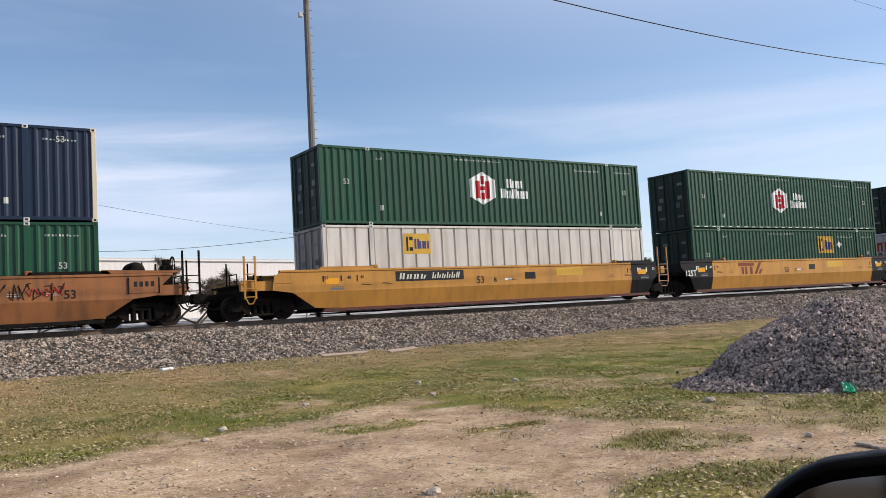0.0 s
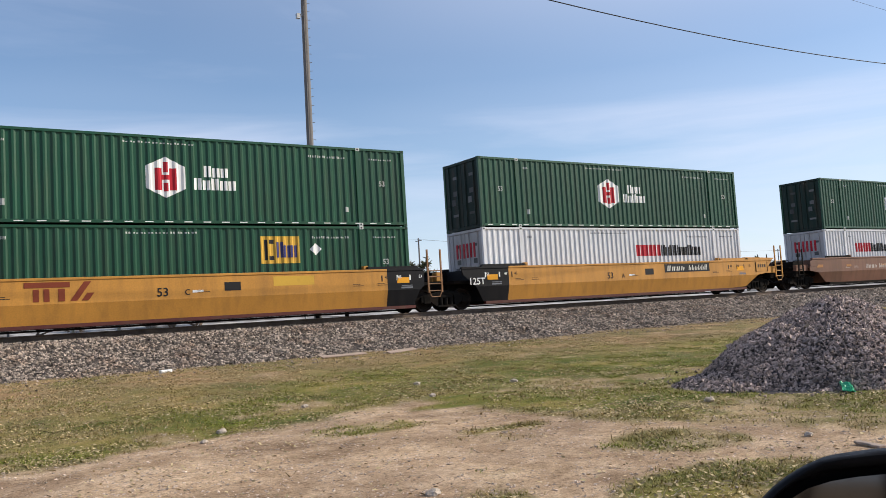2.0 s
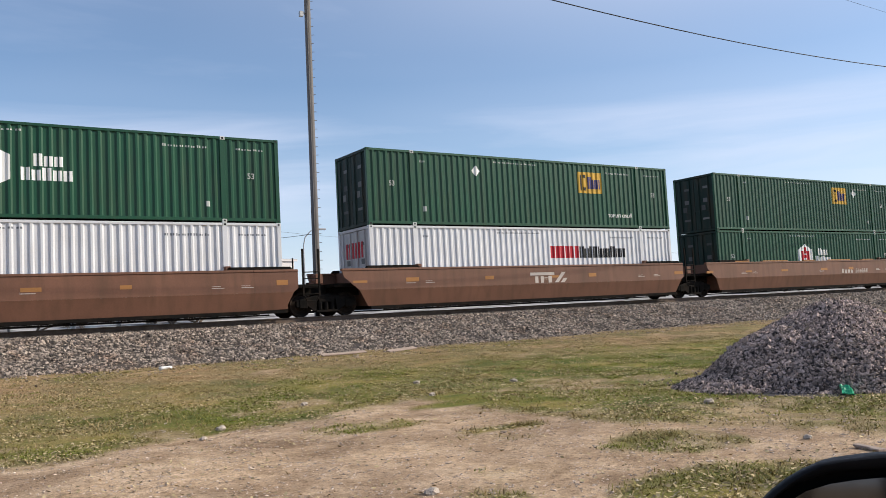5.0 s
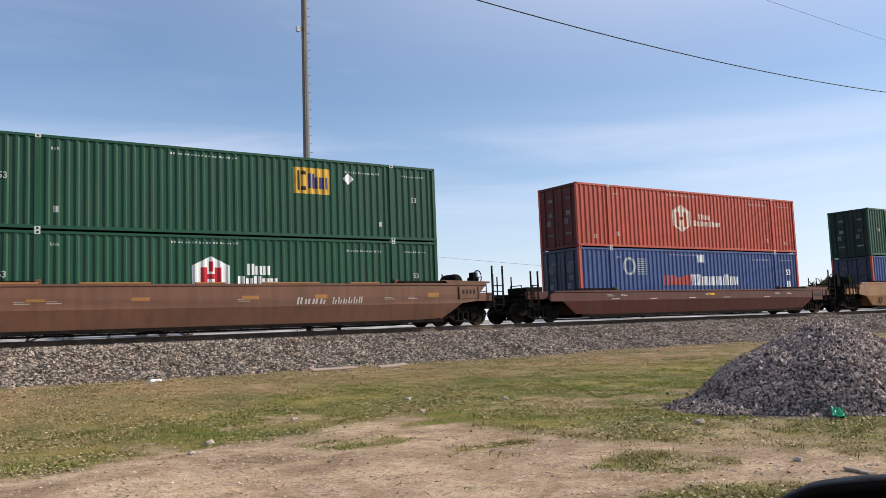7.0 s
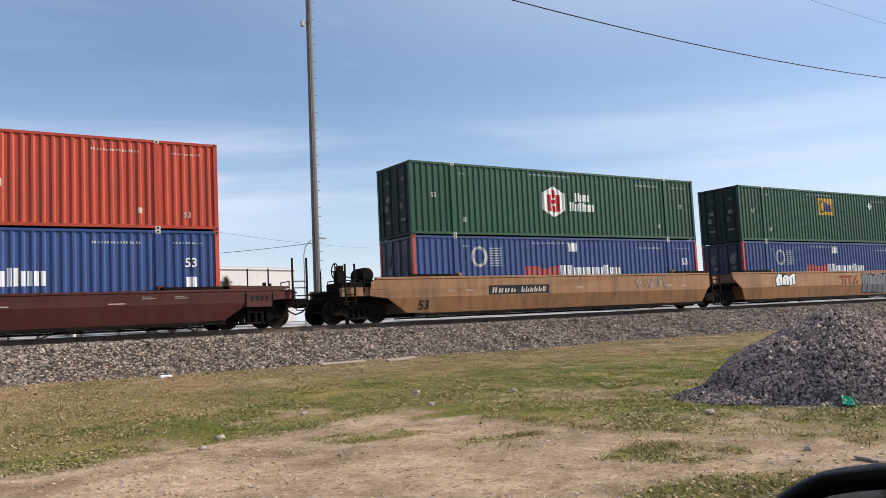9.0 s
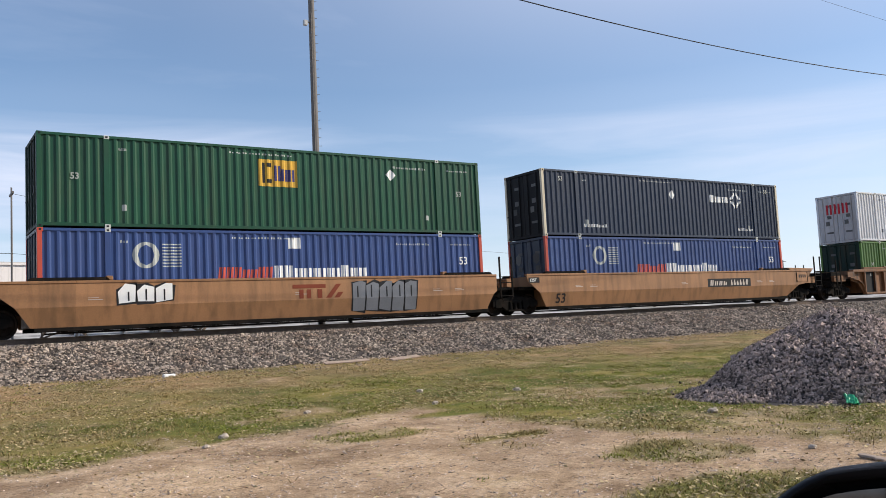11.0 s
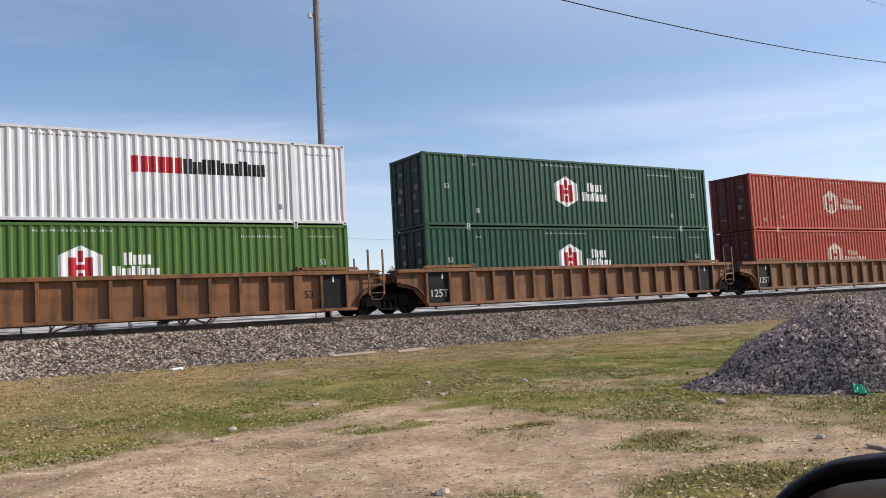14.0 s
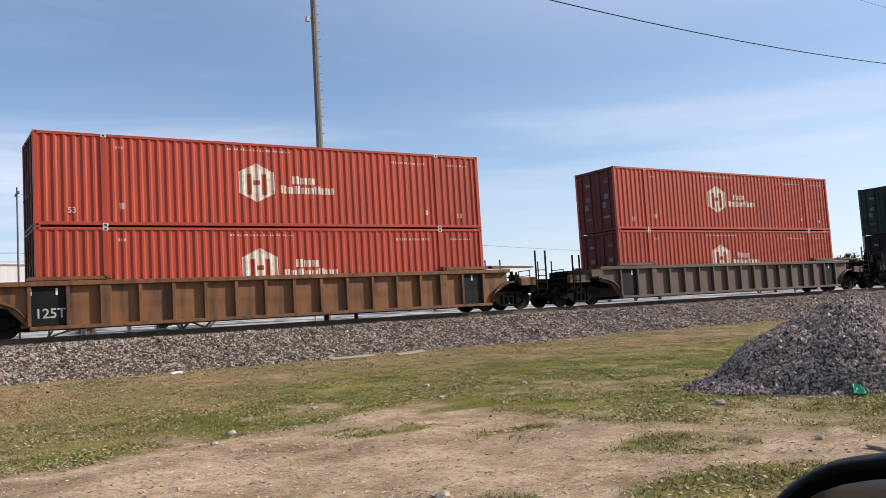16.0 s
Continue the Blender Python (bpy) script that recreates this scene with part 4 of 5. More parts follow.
    for x, m in ((-0.15, left), (0.55, left), (15.45, right), (16.0, right)) if black or style == "ribbed" else ():
        dark_end = m == "M" and black
        part("length_mark", Geo().box(x - 0.03, x + 0.03, y, y + 0.015, 1.22, 1.42), SIGN_WHITE if dark_end or style == "ribbed" else SIGN_BLACK if black else SIGN_PALE, car)
    if black:
        for end, marks in ((left, ((-0.28, "53"), (0.62, "48"), (1.14, "45"))), (right, ((LONG + 0.05, "53"), (LONG - 0.85, "48"), (LONG - 1.4, "45")))):
            for x, m in marks:
                ink = SIGN_WHITE if end == "M" and (x < 1.0 or x > 15.1) else SIGN_BLACK
                lettering(m, 0.15, ink, x + 0.17, y - 0.001, 1.3, car, "length_figure")
                if m == "45":
                    part("length_mark", Geo().box(x + 0.02, x + 0.07, y, y + 0.015, 1.2, 1.42), ink, car)
        part("stencil_box", Geo().box(8.9, 9.45, y, y + 0.015, 1.08, 1.36), SIGN_BLACK, car)
        part("white_tag", Geo().box(7.85, 8.2, y, y + 0.015, 1.06, 1.14), SIGN_WHITE, car)
        part("repair_patch", Geo().box(10.6, 12.1, y + 0.001, y + 0.004, 1.18, 1.5), SIGN_YELLOW, car) if right == "M" else None
        for x in (0.15, LONG - 0.55):
            part("stencil_line", Geo().box(x, x + 0.5, y, y + 0.015, 0.92, 0.98).box(x + 0.02, x + 0.5, y, y + 0.015, 1.01, 1.04), SIGN_GREY, car)
    if style == "smooth":
        for x in ((0.2, 15.7) if black else ()):
            part("reflector", Geo().box(x - 0.26, x + 0.26, y, y + 0.015, 1.12, 1.33), REFLECTOR, car)
        for x in (1.35, 2.2, 8.0, 13.6, 14.6):
            part("stencil_line", Geo().box(x, x + 0.42, y, y + 0.015, 1.06, 1.08).box(x, x + 0.3, y, y + 0.015, 1.12, 1.135), SIGN_BLACK if black else SIGN_PALE, car)
    return car


def car_plate(car, x0, x1, z0, z1, plate, ink):
    """The car's mark and number as plain bars, with or without a dark plate."""
    if plate:
        part("number_plate", Geo().box(x0, x1, -0.226, -0.22, z0, z1), plate, car)
    w = x1 - x0
    q = sign("number_mark", bars(x0 + 0.05 * w, x0 + 0.45 * w, z0 + 0.07, z1 - 0.07, 4, 51, 0.05) + bars(x0 + 0.52 * w, x1 - 0.05 * w, z0 + 0.07, z1 - 0.07, 6, 52, 0.05), ink, car, flat=True)
    q.location.y = yo_front


yo_front = -0.2245


def low_figure(car, words, size, x):
    """Black stencil figures on the sloping lower part of a smooth side."""
    o = lettering(words, size, SIGN_BLACK, x, -0.096, 0.42, car)
    o.rotation_euler.x = math.atan2(0.17, 0.57)


def faded_patches(car, seed):
    """Faded reflector strips, repainted squares and a stencil or two along a brown side."""
    r = random.Random(seed)
    for x in (-1.15, 1.6, 4.9, 8.3, 10.6, 15.7):
        x += r.uniform(-0.3, 0.3)
        part("reflector", Geo().box(x, x + r.uniform(0.35, 0.6), -0.2245, -0.205, 1.12, r.uniform(1.2, 1.3)), FADED, car)
    for k in range(4):
        x = 2.3 + 3.3 * k + r.uniform(-0.3, 0.3)
        part("repainted_patch", Geo().box(x, x + r.uniform(0.3, 0.8), -0.2195, -0.203, r.uniform(0.9, 1.1), r.uniform(1.2, 1.5)), TAN if r.random() < 0.4 else BROWN, car)


def car_logo(car, x0, x1, z0, z1, ink):
    """A broad bar over three upright ones, with two slanted bars beside them."""
    w, h = x1 - x0, z1 - z0
    t = h * 0.28
    s = [rect(x0, x0 + 0.62 * w, z1 - t, z1), rect(x0 + 0.12 * w, x0 + 0.20 * w, z0, z1 - t - 0.04), rect(x0 + 0.26 * w, x0 + 0.34 * w, z0, z1 - t - 0.04), rect(x0 + 0.46 * w, x0 + 0.55 * w, z0, z1 - t - 0.04),
         rect(x0 + 0.62 * w, x0 + 0.72 * w, z0, z1, 0.2 * w), rect(x0 + 0.78 * w, x0 + 0.88 * w, z0, z0 + 0.4 * h, 0.08 * w)]
    for i, p in enumerate(s):
        q = sign("logo_bar", [p], ink, car, flat=True)
        q.location.y = yo_front + 0.001 - 0.0006 * i


def scrawl(car, x0, x1, z0, z1, ink, seed):
    """Illegible sprayed strokes."""
    r = random.Random(seed)
    g = Geo()
    x = x0
    while x < x1:
        pts = [(x + r.uniform(0, 0.22), -0.228, r.uniform(z0, z1)) for _ in range(4)]
        g.tube(pts, 0.014, 4)
        x += 0.17
    tagged(part("graffiti", g, ink, car), kind="stuff")


def sprayed_block(car, x0, x1, z0, z1, ink, seed):
    r = random.Random(seed)
    n = max(2, int((x1 - x0) / 0.46))

    def lie(x, z):
        return (x, -0.2265 + max(0.0, 0.87 - z) * 0.283, z)

    for i in range(n):
        a = x0 + (x1 - x0) * i / n
        w = (x1 - x0) / n
        for k, (mat, grow, out) in enumerate(((SIGN_BLACK, 0.045, 0.0), (ink, 0.0, 0.004))):
            lo = [(a - grow + r.uniform(0, 0.04), z0 - grow + r.uniform(0, 0.12)), (a + w * 0.9 + grow, z0 - grow + r.uniform(0, 0.14))]
            hi = [(a + w * r.uniform(0.9, 1.02) + grow, z1 + grow - r.uniform(0.02, 0.25)), (a + w * r.uniform(0.35, 0.65), z1 + grow - r.uniform(0, 0.06)), (a - grow, z1 + grow - r.uniform(0.04, 0.28))]
            g = Geo()
            if z0 < 0.8:
                g.add([lie(*p) for p in (lo[0], lo[1], (a + w * 0.9 + grow, 0.87), (a - grow, 0.87))], [(0, 1, 2, 3)])
                lo = [(a - grow, 0.872), (a + w * 0.9 + grow, 0.872)]
            g.add([lie(*p) for p in lo + hi], [(0, 1, 2, 3, 4)])
            part("graffiti", g.moved(0, -out, 0), mat, car)
        bar = a + w * r.uniform(0.3, 0.55)
        part("graffiti", Geo().box(bar, bar + 0.05, -0.234, -0.2315, max(0.9, z0 + 0.1), z1 - r.uniform(0.15, 0.3)), SIGN_BLACK, car)


# the train: for each unit its place at the clip's start, its car and its two containers
HUB, FRE = "hub_green", "freight_white"
TRAIN = []


def unit(x, car, lower, upper):
    TRAIN.append((x, car, lower, upper))


def build_train():
    L0, L1 = "lower", "upper"
    green = "green corrugated container with white hexagon emblem"
    # old orange car with sprayed writing
    c = well_car("old rust-streaked orange well car with sprayed graffiti", OLD, "M", "A", brakes="R")
    scrawl(c, 13.4, 15.0, 0.9, 1.45, SIGN_BLACK, 5), scrawl(c, 14.1, 15.0, 0.95, 1.35, SIGN_RED, 6)
    lettering("53", 0.36, SIGN_BLACK, 15.1, -0.226, 0.95, c)
    unit(-43.23, c, load("hub_green", 0, green + ", under a navy one", 1), load("navy", 1, "dark navy corrugated container with pale corner posts", 2))
    # three yellow units
    c = well_car("yellow end unit of a well car with a black number plate", YELLOW, "A", "M", black=True)
    car_plate(c, 2.78, 5.84, 1.15, 1.52, SIGN_BLACK, SIGN_PLATE), lettering("53", 0.38, SIGN_BLACK, 6.45, -0.226, 0.98, c), lettering("B", 0.25, SIGN_BLACK, 7.3, -0.226, 1.0, c)
    unit(-19.58, c, load("plate_white", 0, "weathered white sheet-and-post container with a yellow plate", 3), load(HUB, 1, green + ", on a white one", 4))
    c = well_car("yellow middle unit of a well car with black ends", YELLOW, "M", "M", black=True)
    car_logo(c, 2.98, 4.97, 0.95, 1.52, SIGN_BROWN), lettering("53", 0.38, SIGN_BLACK, 6.72, -0.226, 0.98, c), lettering("C", 0.25, SIGN_BLACK, 7.6, -0.226, 1.0, c), lettering("125T", 0.38, SIGN_WHITE, -0.98, -0.226, 0.95, c)
    unit(0.0, c, load("plate_green", 0, "dark green corrugated container with a yellow plate and diamond", 5, x=10.29, z=1.6, diamond=(12.33, 2.08)), load(HUB, 1, green + ", striped foot", 6, stripe=True))
    c = well_car("yellow end unit of a well car with black near end", YELLOW, "M", "A", black=True)
    car_plate(c, 10.2, 13.36, 1.15, 1.54, SIGN_BLACK, SIGN_PLATE), lettering("53", 0.38, SIGN_BLACK, 6.5, -0.226, 0.98, c), lettering("A", 0.25, SIGN_BLACK, 7.4, -0.226, 1.0, c), lettering("125T", 0.38, SIGN_WHITE, -0.98, -0.226, 0.95, c)
    unit(19.65, c, load(FRE, 0, "white corrugated container with red and dark lettering", 7, x=8.71, z=1.6), load(HUB, 1, green + ", on a white one", 8, stripe=True))
    # three brown units
    c = well_car("faded brown end unit of a well car", BROWN, "A", "M")
    car_plate(c, 3.29, 6.12, 0.92, 1.3, None, SIGN_PALE), faded_patches(c, 1)
    unit(43.28, c, load(FRE, 0, "white corrugated container with red and dark lettering", 9, x=2.98, z=1.6), load(HUB, 1, green + ", on a white one", 10))
    c = well_car("faded brown middle unit of a well car", BROWN, "M", "M")
    car_logo(c, 7.3, 9.4, 0.92, 1.35, SIGN_PALE), faded_patches(c, 2)
    unit(62.88, c, load(FRE, 0, "white corrugated container with red and dark lettering", 11, x=8.71, z=1.6), load("plate_green", 1, "dark green corrugated container with a yellow plate, on a white one", 12, x=10.5, z=1.55, diamond=(5.0, 2.25), lift=True))
    c = well_car("faded brown end unit of a well car with brake gear", BROWN, "M", "A", brakes="R")
    car_plate(c, 9.95, 12.85, 0.86, 1.24, None, SIGN_PALE), faded_patches(c, 3)
    for x0, x1 in ((0.9, 2.0), (3.1, 5.2), (6.6, 7.6), (8.9, 11.0), (12.2, 13.4)):
        part("chord_cap", Geo().box(x0, x1, -0.235, -0.12, 1.652, 1.70), FADED, c, bevel=0.008)
    unit(82.48, c, load(HUB, 0, green + ", under another green one", 13), load("plate_green", 1, "dark green corrugated container with a yellow plate and diamond", 14, x=10.19, z=1.6, diamond=(12.35, 2.24)))
    # a dark red car by itself
    c = well_car("dark red well car carrying an orange and a blue container", MAROON, "A", "A", top=1.27)
    for x in (1.6, 4.1, 6.8, 9.4, 12.6):
        part("stencil_line", Geo().box(x, x + 0.5, -0.224, -0.22, 0.92, 0.95), SIGN_PALE, c)
    part("reflector", Geo().box(8.2, 8.7, -0.224, -0.22, 1.05, 1.15), REFLECTOR, c)
    unit(106.11, c, load("stack_blue", 0, "blue corrugated container with red corner posts, white lettering", 15), load("hub_red", 1, "orange-red corrugated container with a white hexagon emblem", 16))
    # three tan units
    c = well_car("faded tan end unit of a well car with brake gear", TAN, "A", "M", brakes="L")
    car_plate(c, 3.32, 6.46, 0.9, 1.26, SIGN_BLACK, SIGN_PALE), low_figure(c, "53", 0.5, 0.05)
    scrawl(c, 11.6, 13.6, 0.95, 1.5, SIGN_WHITE, 9)
    unit(129.74, c, load("stack_blue", 0, "blue corrugated container with red corner posts, white lettering", 17), load(HUB, 1, green + ", on a blue one", 18))
    c = well_car("faded tan middle unit of a well car with sprayed graffiti", TAN, "M", "M")
    sprayed_block(c, 2.2, 3.9, 0.9, 1.55, SIGN_WHITE, 4), sprayed_block(c, 10.2, 12.9, 0.36, 1.5, SIGN_GREY, 8), car_logo(c, 7.9, 9.9, 0.92, 1.4, SIGN_BROWN)
    unit(149.40, c, load("stack_blue", 0, "blue corrugated container with red corner posts, white lettering", 19), load("plate_green", 1, "dark green corrugated container with a yellow plate, on a blue one", 20, x=6.9, z=1.55, diamond=(12.1, 2.2)))
    c = well_car("faded tan end unit of a well car", TAN, "M", "A")
    car_plate(c, 9.85, 13.09, 0.88, 1.28, SIGN_BLACK, SIGN_PALE), low_figure(c, "53", 0.58, 0.25)
    part("weight_plate", Geo().box(-1.2, -0.62, -0.226, -0.22, 1.28, 1.5), SIGN_BLACK, c), lettering("125T", 0.18, SIGN_WHITE, -1.15, -0.2285, 1.33, c)
    unit(168.85, c, load("stack_blue", 0, "blue corrugated container with red corner posts, white lettering", 21), load("navy", 1, "dark navy corrugated container with white lettering, on a blue one", 22, logo=True))
    # three ribbed units
    rib = "rusty brown ribbed unit of a well car with black stencil panels"
    red = "orange-red corrugated container with a white hexagon emblem"
    c = well_car(rib, RIBBED, "A", "M", "ribbed")
    lettering("53", 0.36, SIGN_BLACK, 14.35, -0.064, 0.7, c)
    unit(192.48, c, load("hub_lime", 0, "leaf-green corrugated container with a white hexagon emblem", 23), load(FRE, 1, "white corrugated container on a leaf-green one", 24, x=8.75, z=1.63))
    c = well_car(rib, RIBBED, "M", "M", "ribbed")
    lettering("125T", 0.4, SIGN_WORN, -0.05, -0.11, 0.55, c)
    unit(211.95, c, load(HUB, 0, green + ", under another green one", 25), load(HUB, 1, green + ", on another green one", 26))
    c = well_car(rib, RIBBED, "M", "A", "ribbed")
    lettering("125T", 0.4, SIGN_WORN, -0.05, -0.11, 0.55, c)
    unit(231.50, c, load("hub_red", 0, red + ", under another one", 27), load("hub_red", 1, red + ", on another one", 28))
    c = well_car("greyed brown ribbed well car", GREYED, "A", "A", "ribbed")
    unit(255.13, c, load("hub_red", 0, red + ", under another one", 29), load("hub_red", 1, red + ", on another one", 30))
    c = well_car("black-grimed well car with brake gear", BLACK, "A", "A", brakes="L")
    unit(278.70, c, load("navy", 0, "dark navy corrugated container", 31), load(HUB, 1, green, 32))


build_train()


# ---- the ground ----
def smooth(a, b, x):
    t = min(1.0, max(0.0, (x - a) / (b - a)))
    return t * t * (3 - 2 * t)


def rough(x, y, s, k=4):
    return noise.fractal((x * s, y * s, 7.3), 0.9, 2.0, k)


def height(x, y):
    """The ground falls from the ballast's toe to a flat yard and rises a little beyond the track."""
    z = -1.17 - 0.31 * smooth(-3.8, -15.0, -abs(y) if y < 0 else 0) if y < 0 else -1.17
    if y < 0:
        z = -1.17 - 0.31 * smooth(3.8, 15.0, -y)
    else:
        z = -1.17 + 0.5 * smooth(2.0, 12.0, y) + 1.35 * smooth(10.0, 55.0, y)
    near = smooth(60, 20, abs(x) + abs(y + 12) * 0.5)
    return z + near * (0.035 * rough(x, y, 0.55) + 0.012 * rough(x, y, 3.0, 3))


def bare(x, y):
    """The share of trodden soil: a yard before the camera with tongues and islands of grass."""
    far = np.interp(x, (-20, -7.4, -6.2, -5.4, -4.5, -3.8, -2.9, -2.0, -0.9, 3), (-17.6, -17.0, -16.9, -16.1, -15.7, -15.9, -15.6, -15.2, -14.9, -14.6))
    side = np.interp(y, (-30, -26, -22.3, -21, -20.3, -19.8, -19.4, -18.2, -16.5, -15), (1.6, 0.6, 0.0, -0.15, -0.4, -0.7, -1.1, -0.7, -0.9, -0.8))
    ragged_edge = 0.30 * rough(x, y, 0.8) + 0.30 * rough(x + 9, y, 2.6, 3)
    m = min(far - y, side - x, 0.55) + ragged_edge
    isle = -1.0
    for cx, cy, rx, ry in ((-3.15, -17.4, 0.62, 0.5), (-2.2, -18.95, 0.5, 0.22), (-1.6, -21.1, 0.62, 0.55), (-2.8, -22.75, 0.95, 0.55), (-4.4, -21.8, 0.25, 0.2), (-5.6, -15.9, 0.9, 0.35), (-1.2, -16.2, 0.5, 0.25)):
        isle = max(isle, 1.0 - math.hypot((x - cx) / rx, (y - cy) / ry))
    m -= 1.9 * max(0.0, isle + 0.35 + 1.1 * ragged_edge)
    thin = 1.5 * rough(x + 31, y + 4, 0.75, 5) - 0.45 - 0.5 * smooth(-15.5, -13.0, y)
    return smooth(-0.30, 0.45, max(m, min(thin, 0.12)))


def parched(x, y):
    return max(0.0, min(1.0, smooth(-12.5, -7.5, y) * 0.9 + 0.25 * smooth(-3, -7, x) + 0.5 * rough(x + 50, y, 0.35)))


def ground():
    xs = [-2600, -1500, -800, -400, -200, -110, -70, -45, -30, -22, -17] + list(np.arange(-14, 36, 0.22)) + [37, 40, 44, 50, 58, 70, 90, 120, 170, 240, 330, 460, 800, 1500, 2600]
    ys = [-2600, -1200, -500, -200, -100, -60, -42, -34, -30] + list(np.arange(-28, -2.6, 0.2)) + [-2, -1, 0, 1, 2, 4, 6, 8, 10, 13, 17, 22, 28, 35, 43, 52, 62, 80, 120, 200, 400, 900, 2600]
    nx, ny = len(xs), len(ys)
    v = [(float(x), float(y), height(x, y)) for y in ys for x in xs]
    f = [(j * nx + i, j * nx + i + 1, (j + 1) * nx + i + 1, (j + 1) * nx + i) for j in range(ny - 1) for i in range(nx - 1)]
    me = bpy.data.meshes.new("ground")
    me.from_pydata(v, [], f)
    for name, fn in (("bare", bare), ("dry", parched), ("slab", lambda x, y: smooth(6.0, 10.0, y))):
        a = me.attributes.new(name, "FLOAT", "POINT")
        a.data.foreach_set("value", [fn(p[0], p[1]) for p in v])
    me.shade_smooth()
    me.materials.append(GROUND)
    return tagged(new("ground", me), "patchy grass and trodden soil yard beside the track", "ground", kind="structure")


ground()


def bed(x, y, dx=0.0):
    """The ballast's surface."""
    toe = -4.1 + 0.7 * rough(x, 3.1, 0.16, 3) + 0.4 * rough(x, 8.8, 0.8, 3)
    if y < -0.75:
        t = (y + 0.75) / (toe + 0.75)
        return -0.27 - 1.01 * (t ** 0.92) + 0.04 * rough(x, y, 1.2)
    if y > 3.3:
        return -0.30 - 0.55 * (y - 3.3)
    return -0.27 + 0.055 * smooth(-0.6, 0.1, y) + 0.015 * rough(x, y, 2.0)


def ballast():
    xs = [-400, -200, -100, -60, -40, -25] + list(np.arange(-15, 46, 0.3)) + [48, 52, 58, 66, 80, 110, 160, 250, 400, 700]
    ys = [-5.0, -4.6, -4.2, -3.8, -3.4, -3.0, -2.6, -2.2, -1.8, -1.4, -1.0, -0.75, -0.5, -0.2, 0.2, 0.8, 1.8, 2.4, 3.3, 4.5, 5.2]
    nx = len(xs)
    v = [(float(x), y, bed(x, y)) for y in ys for x in xs]
    f = [(j * nx + i, j * nx + i + 1, (j + 1) * nx + i + 1, (j + 1) * nx + i) for j in range(len(ys) - 1) for i in range(nx - 1)]
    me = bpy.data.meshes.new("ballast")
    me.from_pydata(v, [], f)
    me.shade_smooth()
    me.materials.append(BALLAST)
    return tagged(new("ballast", me), "bank of grey crushed stone under the rails", "ballast", kind="structure")


BED = ballast()

OCTA = np.array([(1, 0, 0), (-1, 0, 0), (0, 1, 0), (0, -1, 0), (0, 0, 1), (0, 0, -1)], float)
OCTA_F = np.array([(0, 2, 4), (2, 1, 4), (1, 3, 4), (3, 0, 4), (2, 0, 5), (1, 2, 5), (3, 1, 5), (0, 3, 5)])


def scatter_stones(points, sizes, rng, squash=0.75):
    """Rough eight-sided stones, each turned and chipped its own way."""
    n = len(points)
    v = OCTA[None] * (1 + rng.uniform(-0.32, 0.32, (n, 6, 1))) + rng.uniform(-0.22, 0.22, (n, 6, 3))
    v *= (sizes[:, None] * rng.uniform(0.65, 1.25, (n, 3)))[:, None, :]
    a, b = rng.uniform(0, 6.283, n), rng.uniform(0, 6.283, n)
    ca, sa, cb, sb = np.cos(a), np.sin(a), np.cos(b), np.sin(b)
    x, y, z = v[..., 0].copy(), v[..., 1].copy(), v[..., 2].copy()
    y, z = y * cb[:, None] - z * sb[:, None], y * sb[:, None] + z * cb[:, None]
    x, y = x * ca[:, None] - y * sa[:, None], x * sa[:, None] + y * ca[:, None]
    v = np.stack([x, y, z * squash], -1) + points[:, None, :]
    f = OCTA_F[None] + (np.arange(n) * 6)[:, None, None]
    return v.reshape(-1, 3).tolist(), f.reshape(-1, 3).tolist()


def ballast_stones():
    rng = np.random.default_rng(3)
    n = 54000
    x = -9 + 60 * rng.random(n) ** 1.35
    y = 0.45 - 4.9 * rng.random(n) ** 1.05
    keep = [(a, b, bed(a, b)) for a, b in zip(x, y) if bed(a, b) > height(a, b) - 0.02]
    p = np.array(keep)
    v, f = scatter_stones(p, rng.uniform(0.026, 0.070, len(p)) * np.where(rng.random(len(p)) < 0.06, 1.45, 1.0), rng)
    heap_of("ballast_stones", STONE, v, f, "loose crushed grey stones of the ballast", "stones")
    # strays at the toe and on the grass
    m = 1600
    q = np.array([(a, b, height(a, b)) for a, b in zip(-7 + 34 * rng.random(m), -3.6 - 3.2 * rng.random(m) ** 2.2)])
    v, f = scatter_stones(q, rng.uniform(0.02, 0.05, m), rng)
    heap_of("stray_stones", STONE, v, f, "stray stones in the grass at the ballast's foot", "stones")


ballast_stones()


